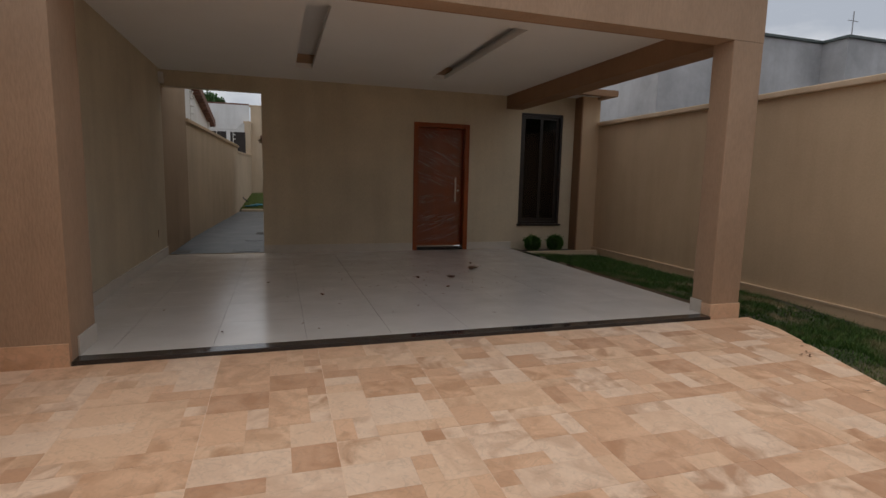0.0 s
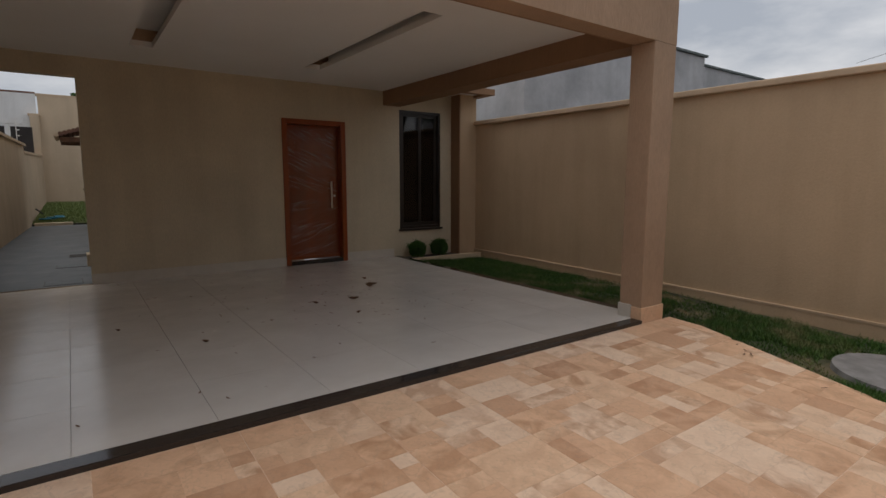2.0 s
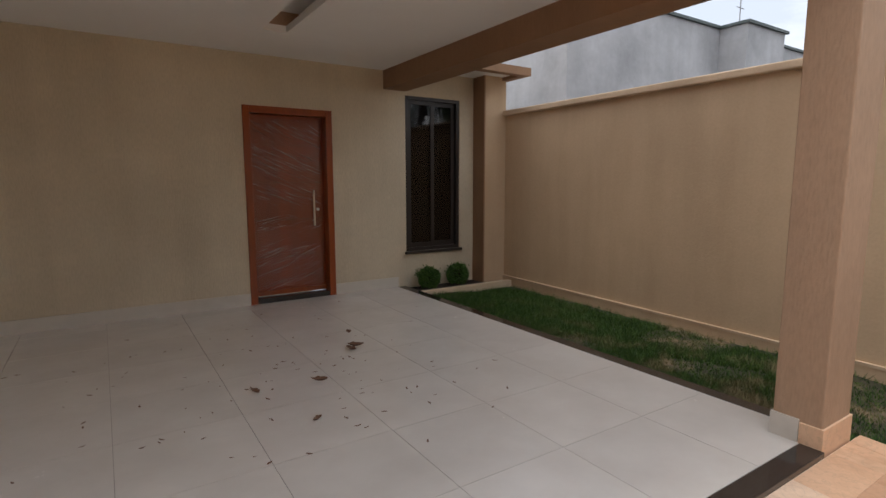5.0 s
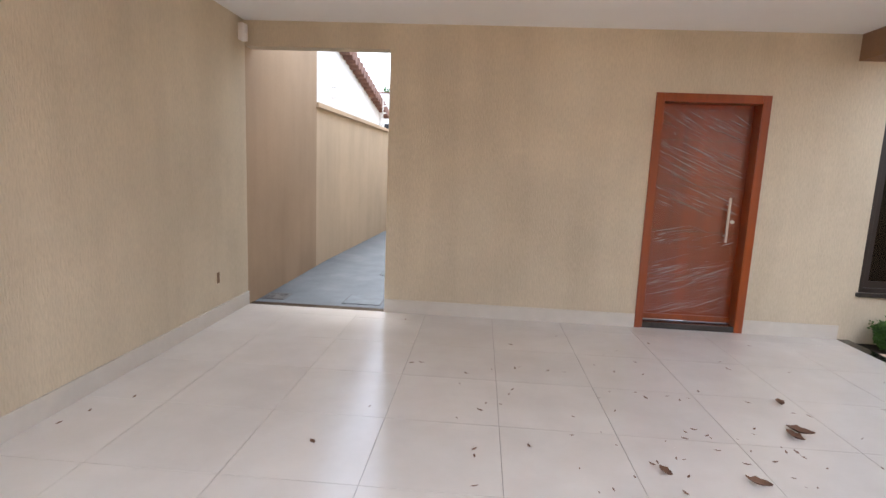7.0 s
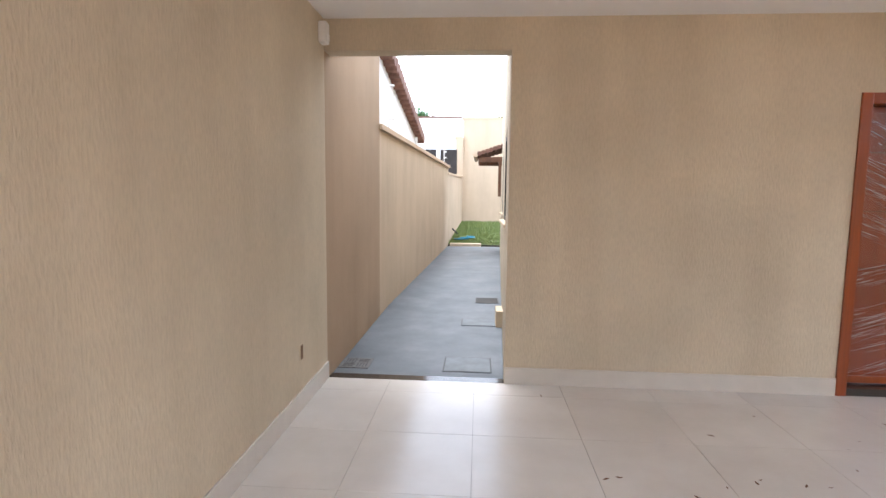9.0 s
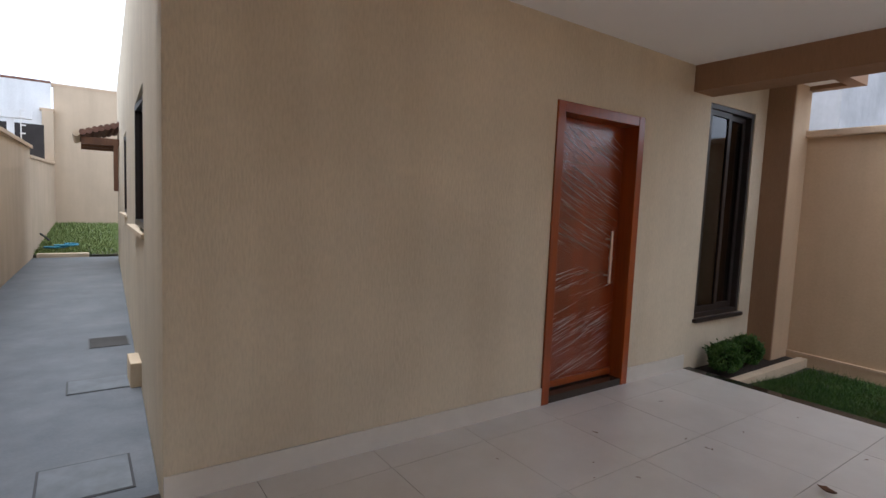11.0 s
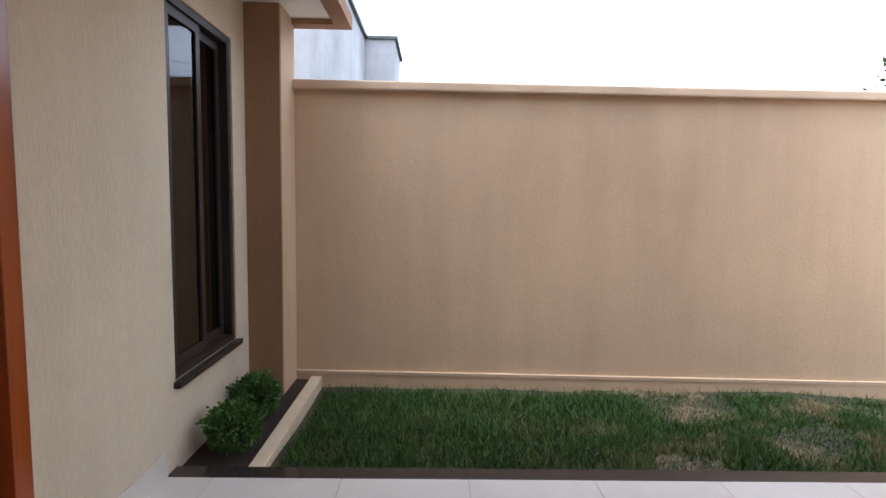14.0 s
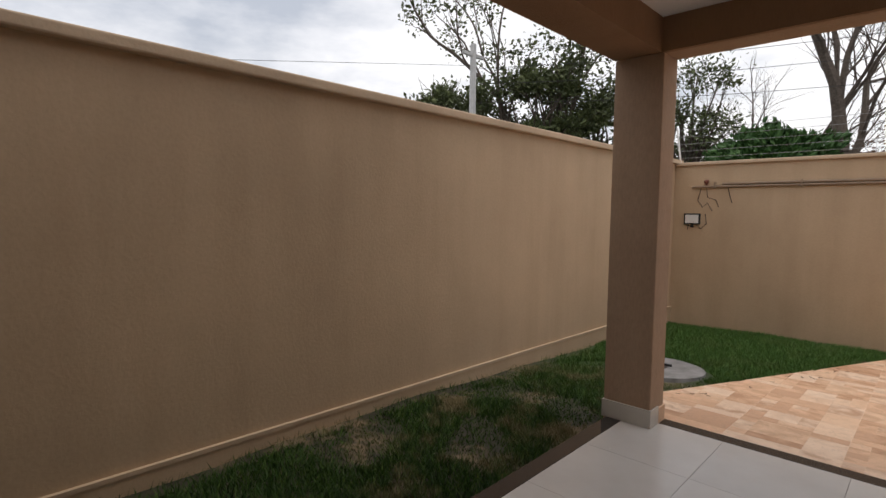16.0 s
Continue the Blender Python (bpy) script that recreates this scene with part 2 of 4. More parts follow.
M_concrete, M_tile, M_paver, M_granite = concrete(), porcelain(), paver(), granite()
M_skirt = plain("off-white porcelain skirting", (0.60, 0.56, 0.50), 0.25, 0, 0.05, 6)
M_grout = plain("grey tile grout", (0.36, 0.33, 0.29), 0.9, 0, 0.1, 30)
M_paverjoint = plain("pale tan paving joint", (0.80, 0.60, 0.44), 0.9, 0, 0.2, 30)
M_frame_wood = wood("varnished reddish frame wood", (0.21, 0.036, 0.004), (0.33, 0.066, 0.008), 0.3)
M_leaf_wood = wood("varnished red-brown door wood", (0.17, 0.024, 0.004), (0.30, 0.050, 0.007), 0.35)
M_film = film("clear stretch film", 0.05, 0.14)
# Pale diffuse colour paints glints on the bunched, whitish film.
M_crease_glint, _n, _l, _b = shader("bunched whitish film with painted glints", 0.22)
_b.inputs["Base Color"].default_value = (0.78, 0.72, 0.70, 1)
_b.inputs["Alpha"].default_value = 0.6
M_steel = plain("brushed steel", (0.62, 0.60, 0.57), 0.28, 1.0, 0.05, 60)
M_iron = plain("grimy cast iron", (0.16, 0.155, 0.15), 0.6, 0.3, 0.35, 40)
M_lid = plain("smoothed pale cement", (0.155, 0.172, 0.188), 0.7, 0, 0.2, 7)
M_bronze = plain("dark bronze aluminium", (0.022, 0.016, 0.014), 0.45, 0.0, 0.1, 30)
# Near-black base colour paints in the darkness of unlit interiors.
M_unlit = plain("near-black colour of unlit interiors", (0.035, 0.03, 0.028), 0.9, 0, 0.2, 4)
M_gate = plain("beige painted steel sheet", (0.46, 0.35, 0.215), 0.5, 0, 0.06, 5)
M_ceiling = plain("white gypsum ceiling", (0.84, 0.83, 0.81), 0.85, 0, 0.02, 1.2)
M_pvc = plain("white plastic", (0.75, 0.74, 0.72), 0.4, 0, 0.04, 10)
M_black = plain("black plastic", (0.02, 0.02, 0.02), 0.45, 0, 0.1, 20)
M_conduit = plain("brown painted conduit", (0.27, 0.19, 0.125), 0.5, 0, 0.1, 10)
M_rooftile = plain("weathered clay roof tile", (0.17, 0.085, 0.06), 0.85, 0, 0.4, 9)
M_wood_old = wood("dark rafter wood", (0.10, 0.04, 0.02), (0.2, 0.09, 0.04), 0.6)
M_bark = plain("grey brown bark", (0.12, 0.095, 0.075), 0.95, 0, 0.4, 14)
M_post = plain("pale concrete pole", (0.55, 0.54, 0.52), 0.8, 0, 0.12, 8)
M_wire = plain("galvanised wire", (0.30, 0.30, 0.31), 0.6, 0.4, 0.05, 30)
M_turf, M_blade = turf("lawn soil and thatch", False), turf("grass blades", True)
M_backgrass = leafy("pale back lawn blades", (0.10, 0.16, 0.035), (0.23, 0.28, 0.08), 0.7)
M_dead = leafy("dry brown leaf", (0.10, 0.05, 0.03), (0.26, 0.14, 0.08), 0.8)
M_box = leafy("boxwood leaves", (0.025, 0.075, 0.012), (0.10, 0.21, 0.04))
M_green = leafy("tree foliage", (0.048, 0.066, 0.02), (0.125, 0.15, 0.05))
M_dense = leafy("bright dense foliage", (0.022, 0.07, 0.014), (0.07, 0.16, 0.035))
M_sock = plain("brown wall box", (0.17, 0.10, 0.05), 0.7, 0, 0.2, 20)
M_hose = plain("blue plastic hose", (0.03, 0.22, 0.32), 0.4, 0, 0.1, 20)


def glass():
    m, n, l, b = shader("dark window glass", 0.03)
    b.inputs["Base Color"].default_value = (0.10, 0.10, 0.11, 1)
    b.inputs["Transmission Weight"].default_value = 1.0
    b.inputs["IOR"].default_value = 1.45
    return m


M_glass = glass()


# ---- mesh helpers ----
def box(bm, x0, x1, y0, y1, z0, z1, bevel=0.0):
    r = bmesh.ops.create_cube(bm, size=1.0, matrix=Matrix.Translation(((x0 + x1) / 2, (y0 + y1) / 2, (z0 + z1) / 2)) @ Matrix.Diagonal((x1 - x0, y1 - y0, z1 - z0, 1)))
    if bevel:
        edges = list({e for v in r["verts"] for e in v.link_edges})
        bmesh.ops.bevel(bm, geom=edges, offset=bevel, segments=2, affect="EDGES", profile=0.5)
    return bm


def boxes(*rows, bevel=0.0):
    bm = bmesh.new()
    for r in rows:
        box(bm, *r, bevel=bevel)
    return bm


def prism(points, z0, z1):
    """An upright prism over a plan outline; z0 and z1 may be functions of x, y."""
    f0 = z0 if callable(z0) else (lambda x, y: z0)
    f1 = z1 if callable(z1) else (lambda x, y: z1)
    bm = bmesh.new()
    lo = [bm.verts.new((x, y, f0(x, y))) for x, y in points]
    hi = [bm.verts.new((x, y, f1(x, y))) for x, y in points]
    bm.faces.new(hi)
    bm.faces.new(lo[::-1])
    for i in range(len(points)):
        j = (i + 1) % len(points)
        bm.faces.new((lo[i], lo[j], hi[j], hi[i]))
    bmesh.ops.recalc_face_normals(bm, faces=bm.faces)
    return bm


def tube(bm, a, b, r0, r1, sides=7):
    a, b = Vector(a), Vector(b)
    d = b - a
    q = d.to_track_quat("Z", "Y").to_matrix().to_4x4()
    bmesh.ops.create_cone(bm, cap_ends=True, segments=sides, radius1=r0, radius2=r1, depth=d.length, matrix=Matrix.Translation((a + b) / 2) @ q)


def stick(v, f, a, b, r0, r1, sides=5):
    """An open tapering tube appended to plain lists."""
    a, b = Vector(a), Vector(b)
    d = (b - a).normalized()
    s = d.orthogonal().normalized()
    t = d.cross(s)
    i = len(v)
    for c, r in ((a, r0), (b, r1)):
        for k in range(sides):
            w = 2 * math.pi * k / sides
            v.append(c + (s * math.cos(w) + t * math.sin(w)) * r)
    f.extend((i + k, i + (k + 1) % sides, i + sides + (k + 1) % sides, i + sides + k) for k in range(sides))


def chain(points, r, sides=6):
    """One bent round rod through the points."""
    bm = bmesh.new()
    pts = [Vector(p) for p in points]
    rings = []
    for k, p in enumerate(pts):
        d = (pts[min(k + 1, len(pts) - 1)] - pts[max(k - 1, 0)]).normalized()
        s = d.cross(Vector((0.31, 0.52, 0.79))).normalized()
        t = d.cross(s)
        rings.append([bm.verts.new(p + (s * math.cos(6.2832 * q / sides) + t * math.sin(6.2832 * q / sides)) * r) for q in range(sides)])
    for a, b in zip(rings, rings[1:]):
        for q in range(sides):
            bm.faces.new((a[q], a[(q + 1) % sides], b[(q + 1) % sides], b[q]))
    bm.faces.new(rings[0][::-1])
    bm.faces.new(rings[-1])
    return bm


def mesh_of(name, bm, material):
    me = bpy.data.meshes.new(name)
    bm.to_mesh(me)
    bm.free()
    me.materials.append(material)
    return me


def part(name, bm, material, parent=None, label="", smooth=False):
    ob = new(name, mesh_of(name, bm, material))
    if smooth:
        for p in ob.data.polygons:
            p.use_smooth = True
    if parent:
        ob.parent = parent
    if label:
        tagged(ob, label)
    return ob


def thing(name, label, category, group="", at=None):
    ob = tagged(new(name), label, category, group)
    if at:
        ob.location = at
    return ob


def setting(name, bm, material, label, category="wall"):
    return tagged(part(name, bm, material), label, category, kind="structure")


def raw(name, verts, faces, material):
    me = bpy.data.meshes.new(name)
    me.from_pydata(verts, [], faces)
    me.materials.append(material)
    return new(name, me)


# ---- plan ----
WX = -0.27            # inner face of the left boundary wall
HX, HY = 1.10, 9.20   # front left corner of the house
EDGE_X, EDGE_Y = 5.34, 4.46   # outer edges of the tiled patio
FX = 6.90             # inner face of the right boundary wall
SY = -0.60            # inner face of the street wall
CEIL, LINTEL = 2.69, 2.47


def drive(x, y):
    return -0.03 + (y - 4.345) * 0.0486


def lawn(x, y):
    """Slightly uneven ground, sinking towards the street and the boundary wall."""
    fall = min(0.0, (y - 5.1) * 0.042) - 0.035 * min(1.0, max(0.0, (x - 5.6) / 1.1))
    return -0.065 + fall + 0.018 * noise.noise((x * 1.7, y * 1.7, 2.0))


def side(y):
    """The passage beside the house runs slightly askew."""
    return 0.036 * max(0.0, y - HY)


def border(y):
    """Edge between the paving and the lawn."""
    return min(5.06 + 0.36 * (y - 2.64), 5.55)


# ---- ground ----
setting("ground", boxes((-300, 300, -300, 300, -0.5, -0.42)), M_asphalt, "dark grey street ground reaching the horizon", "ground")
bed = setting("floor", boxes((WX, EDGE_X, EDGE_Y, HY, -0.20, -0.006)), M_grout, "grey grouted bed under the patio tiles", "floor")
strip_front = setting("trim_front", boxes((0.05, 5.14, 4.345, EDGE_Y, -0.15, 0.0), bevel=0.004), M_granite, "dark granite strip along the patio's front edge", "edging")
setting("trim_side", boxes((EDGE_X, 5.452, 4.60, HY, -0.15, 0.0), bevel=0.004), M_granite, "dark granite strip between patio and lawn", "edging")
setting("trim_passage", boxes((WX, HX, HY, 9.32, -0.15, -0.004), bevel=0.004), M_granite, "dark granite sill at the side passage", "edging")
setting("driveway", prism([(-0.55, SY), (border(SY), SY), (border(4.345), 4.345), (-0.55, 4.345)], -0.4, lambda x, y: drive(x, y) - 0.0015), M_paverjoint, "tan joint bed of the stone-look driveway", "pavement")


def lawn_sheet():
    """Lawn ground in small steps, its edge following the paving and the granite strip."""
    bm = bmesh.new()
    ny, nx = 110, 24
    rows = []
    for j in range(ny + 1):
        y = SY + (8.745 - SY) * j / ny
        x0 = 5.452 if y > 4.345 else border(y)
        row = [x0 + (FX - x0) * i / nx for i in range(nx + 1)]
        rows.append([bm.verts.new((x, y, lawn(x, y))) for x in row])
    for a, b in zip(rows, rows[1:]):
        for i in range(nx):
            bm.faces.new((a[i], a[i + 1], b[i + 1], b[i]))
    rim = [rows[0][i] for i in range(nx + 1)] + [q[-1] for q in rows[1:]] + rows[-1][-2::-1] + [q[0] for q in rows[-2:0:-1]]
    low = [bm.verts.new((v.co.x, v.co.y, -0.4)) for v in rim]
    for k in range(len(rim)):
        q = (k + 1) % len(rim)
        bm.faces.new((rim[k], low[k], low[q], rim[q]))
    return bm


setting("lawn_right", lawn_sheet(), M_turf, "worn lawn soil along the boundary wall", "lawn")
setting("passage_floor", prism([(WX, 9.32), (HX, 9.32), (HX + side(19.9), 19.9), (WX, 19.9)], -0.3, -0.012), M_concrete, "grey smoothed concrete floor of the side passage", "floor")
setting("backyard_lawn", prism([(WX + 0.2, 20.05), (8, 20.05), (8, 24), (WX + 0.2, 24)], -0.3, lambda x, y: 0.02 + (y - 20.05) * 0.16), M_turf, "small green back lawn", "lawn")
setting("backyard_kerb", boxes((0.08, 0.96, 19.9, 20.05, -0.1, 0.07), bevel=0.01), M_trimfence, "pale mortar kerb before the back lawn", "kerb")

# ---- house walls ----
W0, W1 = 5.465, 6.30  # front window
D0, D1 = 3.50, 4.49   # front door
Z0, Z1 = 0.45, 2.425
setting("wall_front", boxes((HX, D0, HY, 9.38, -0.2, 3.7), (D1, W0, HY, 9.38, -0.2, 3.7), (W1, FX, HY, 9.38, -0.2, 3.7), (D0, D1, HY, 9.38, 2.16, 3.7), (W0, W1, HY, 9.38, -0.2, Z0), (W0, W1, HY, 9.38, Z1, 3.7)), M_house, "cream combed-render house front", "wall")
setting("lintel_passage", boxes((WX, HX, HY, 9.36, 2.465, 3.4)), M_house, "cream lintel over the passage opening", "lintel")


def side_wall():
    bm = bmesh.new()
    rows = [(9.38, 10.55, -0.2, 3.5), (11.70, 13.85, -0.2, 3.5), (14.85, 19.5, -0.2, 3.5), (10.55, 11.70, -0.2, 1.14), (10.55, 11.70, 2.11, 3.5), (13.85, 14.85, -0.2, 1.13), (13.85, 14.85, 2.12, 3.5)]
    for y0, y1, z0, z1 in rows:
        p = prism([(HX + side(y0), y0), (HX + 0.18 + side(y0), y0), (HX + 0.18 + side(y1), y1), (HX + side(y1), y1)], z0, z1)
        me = bpy.data.meshes.new("tmp")
        p.to_mesh(me)
        p.free()
        bm.from_mesh(me)
        bpy.data.meshes.remove(me)
    return bm


setting("wall_side", side_wall(), M_house, "cream side wall of the house along the passage", "wall")
setting("wall_left", boxes((-0.55, WX, 4.80, HY, -0.3, 3.6)), M_house, "cream combed-render wall closing the carport", "wall")
setting("wall_left_front", boxes((-1.2, 0.06, 4.345, 4.80, -0.3, 3.9)), M_column, "light brown combed-render end pier of the carport", "pier")
setting("wall_left_passage", boxes((-0.50, WX - 0.003, HY, 11.35, -0.3, 3.3)), M_tall, "tall beige rendered passage wall", "wall")


def skew_wall(x0, x1, y0, y1, z0, z1):
    k = 0.036 * (y1 - y0)
    return prism([(x0, y0), (x1, y0), (x1 + k, y1), (x0 + k, y1)], z0, z1)


setting("wall_left_fence", skew_wall(-0.46, WX - 0.02, 11.35, 19.9, -0.3, 2.17), M_fence_l, "beige rendered boundary wall beside the passage", "wall")
setting("wall_left_coping", skew_wall(-0.50, WX + 0.03, 11.35, 19.9, 2.17, 2.23), M_cap, "sandy coping on the passage wall", "coping")
setting("wall_backyard_left", prism([(-0.25, 19.905), (0.0, 19.905), (0.30, 23.0), (0.05, 23.0)], -0.3, 1.99), M_fence_l, "beige rendered wall along the back lawn", "wall")
setting("coping_backyard_left", prism([(-0.29, 19.91), (0.03, 19.91), (0.33, 23.0), (0.01, 23.0)], 1.99, 2.05), M_cap, "sandy coping on the back lawn wall", "coping")
setting("pier_backyard", boxes((0.08, 0.31, 23.005, 23.195, -0.3, 3.3)), M_fence_l, "beige rendered end pier at the back wall", "pier")
setting("coping_pier", boxes((0.04, 0.34, 23.005, 23.195, 3.3, 3.36)), M_cap, "sandy coping on the back wall pier", "coping")
setting("wall_backyard", boxes((0.31, 9.0, 23.2, 23.4, -0.3, 3.95)), M_fence_l, "tall beige back yard wall", "wall")
setting("coping_backyard", boxes((0.27, 9.0, 23.19, 23.45, 3.95, 4.02)), M_cap, "sandy coping on the back yard wall", "coping")

# ---- carport roof ----
SL = [(1.58, 1.80), (3.495, 3.71)]
SY0, SY1 = 5.49, 8.24
ceil_rows = [(WX, SL[0][0], 4.6, HY, CEIL, CEIL + 0.06), (SL[0][1], SL[1][0], 4.6, HY, CEIL, CEIL + 0.06), (SL[1][1], 5.17, 4.6, HY, CEIL, CEIL + 0.06)]
for a, b in SL:
    ceil_rows += [(a, b, 4.6, SY0, CEIL, CEIL + 0.06), (a, b, SY1, HY, CEIL, CEIL + 0.06)]
setting("ceiling", boxes(*ceil_rows), M_ceiling, "white gypsum carport ceiling with two light troughs", "ceiling")
# Unseen slab over the ceiling, added to keep daylight out of the carport.
setting("roof_slab", boxes((-0.5, 5.47, 4.5, 9.3, CEIL + 0.20, CEIL + 0.32)), M_white, "unseen carport roof slab, added to block sky light", "roof")
for a, b in SL:
    th = thing("light_trough", "long recessed ceiling light trough, end shading painted brown", "light trough", "ceiling troughs")
    for p, q in ((a - 0.132, a - 0.12), (b + 0.12, b + 0.132)):
        part("trough_side", boxes((p, q, SY0, SY1, CEIL + 0.0605, CEIL + 0.18)), M_ceiling, th)
    # Brown on the ends paints the shading of the slot's end faces.
    for p, q in ((SY0 - 0.012, SY0), (SY1, SY1 + 0.012)):
        part("trough_end", boxes((a - 0.12, b + 0.12, p, q, CEIL + 0.0605, CEIL + 0.18)), M_column, th, "end face with its shading painted brown")
    part("trough_top", boxes((a - 0.132, b + 0.132, SY0 - 0.012, SY1 + 0.012, CEIL + 0.18, CEIL + 0.195)), M_ceiling, th)
setting("beam_front", boxes((0.06, 5.475, 4.365, 4.57, LINTEL, 3.9)), M_column, "light brown combed-render front beam and parapet", "beam")
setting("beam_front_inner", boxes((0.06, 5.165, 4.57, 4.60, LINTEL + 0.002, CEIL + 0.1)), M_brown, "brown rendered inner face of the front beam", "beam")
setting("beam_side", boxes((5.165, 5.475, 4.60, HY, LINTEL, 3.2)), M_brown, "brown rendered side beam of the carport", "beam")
column = tagged(new("column"), "light brown combed-render square column with tile skirting", "column", kind="structure")
part("shaft", boxes((5.145, 5.475, 4.365, 4.60, -0.25, LINTEL), bevel=0.008), M_column, column)
part("skirting", boxes((5.135, 5.485, 4.47, 4.61, 0.0, 0.125), bevel=0.003), M_skirt, column, "off-white porcelain skirting")
part("stone_base", boxes((5.135, 5.485, 4.355, 4.468, -0.12, 0.11), bevel=0.003), M_paver, column, "tan stone base")

# skirting
setting("baseboard_front", boxes((HX - 0.0, D0, HY - 0.012, HY - 0.0005, 0, 0.13), (D1, EDGE_X, HY - 0.012, HY - 0.0005, 0, 0.13), bevel=0.002), M_skirt, "off-white porcelain skirting along the house front", "skirting")
setting("baseboard_left", boxes((WX, WX + 0.012, 4.81, HY, 0, 0.13), (0.06, 0.072, 4.46, 4.80, 0, 0.13), bevel=0.002), M_skirt, "off-white porcelain skirting along the carport wall", "skirting")
setting("baseboard_pier", boxes((-0.55, 0.05, 4.33, 4.345, -0.05, 0.12), bevel=0.003), M_paver, "tan stone skirting on the pier", "skirting")

# pilaster, eave slab
pil = tagged(new("pilaster"), "two-tone rendered pilaster at the house corner", "pilaster", kind="structure")
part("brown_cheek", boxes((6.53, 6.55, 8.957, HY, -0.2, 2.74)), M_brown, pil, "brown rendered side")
part("shaft", boxes((6.55, FX, 8.953, HY, -0.2, 2.74)), M_fence, pil)
setting("eave_soffit", boxes((5.475, 6.83, 8.64, HY, 2.74, 2.79)), M_ceiling, "white soffit of the window eave", "eave")
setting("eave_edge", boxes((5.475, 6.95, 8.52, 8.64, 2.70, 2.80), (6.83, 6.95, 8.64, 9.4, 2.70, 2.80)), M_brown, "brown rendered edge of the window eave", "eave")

# ---- right boundary ----
setting("wall_right", boxes((FX, FX + 0.15, SY - 0.15, 9.6, -0.5, 2.235)), M_fence, "beige rendered boundary wall along the lawn", "wall")
setting("coping_right", boxes((FX - 0.055, FX + 0.2, SY - 0.2, 9.6, 2.235, 2.305), bevel=0.012), M_cap, "sandy mortar coping on the boundary wall", "coping")
def ledge(y):
    return 0.045 + (y - 8.9) * 0.010


setting("plinth_right", prism([(FX - 0.02, SY), (FX, SY), (FX, 8.95), (FX - 0.02, 8.95)], -0.5, lambda x, y: ledge(y) - 0.024), M_fence, "projecting beige plinth along the boundary wall", "plinth")
setting("ledge_right", prism([(FX - 0.026, SY), (FX, SY), (FX, 8.95), (FX - 0.026, 8.95)], lambda x, y: ledge(y) - 0.024, lambda x, y: ledge(y)), M_cap, "pale mortar ledge on the boundary wall plinth", "ledge")
setting("wall_left_drive", boxes((-0.75, -0.55, SY, 4.345, -0.5, 2.3)), M_fence, "beige rendered boundary wall beside the driveway", "wall")

# ---- street wall and gate ----
GX0, GX1, GZ = 0.5, 3.84, 1.83
setting("wall_street", boxes((GX1, FX, SY - 0.15, SY, -0.5, 2.2), (-0.75, GX0, SY - 0.15, SY, -0.5, 2.2), (GX0, GX1, SY - 0.15, SY, GZ, 2.2)), M_fence, "beige rendered street wall with the gate opening", "wall")
setting("coping_street", boxes((-0.75, FX, SY - 0.2, SY + 0.04, 2.2, 2.25), bevel=0.01), M_cap, "sandy coping on the street wall", "coping")
gate = tagged(new("sliding_gate"), "beige painted sheet-steel sliding gate with horizontal ribs", "gate")
part("gate_sheet", boxes((GX0 - 0.1, GX1 - 0.05, SY + 0.015, SY + 0.03, -0.22, GZ - 0.02)), M_gate, gate)
for z in (0.04, 0.39, 0.75, 1.09, 1.44):
    part("rib", boxes((GX0 - 0.1, GX1 - 0.05, SY + 0.03, SY + 0.075, z - 0.02, z + 0.02), bevel=0.005), M_gate, gate)
part("gate_stile", boxes((GX1 - 0.07, GX1 - 0.01, SY + 0.005, SY + 0.07, -0.23, GZ), bevel=0.005), M_gate, gate)
part("bottom_rail", boxes((GX0 - 0.1, GX1 - 0.08, SY + 0.012, SY + 0.072, -0.235, -0.19), bevel=0.005), M_gate, gate)


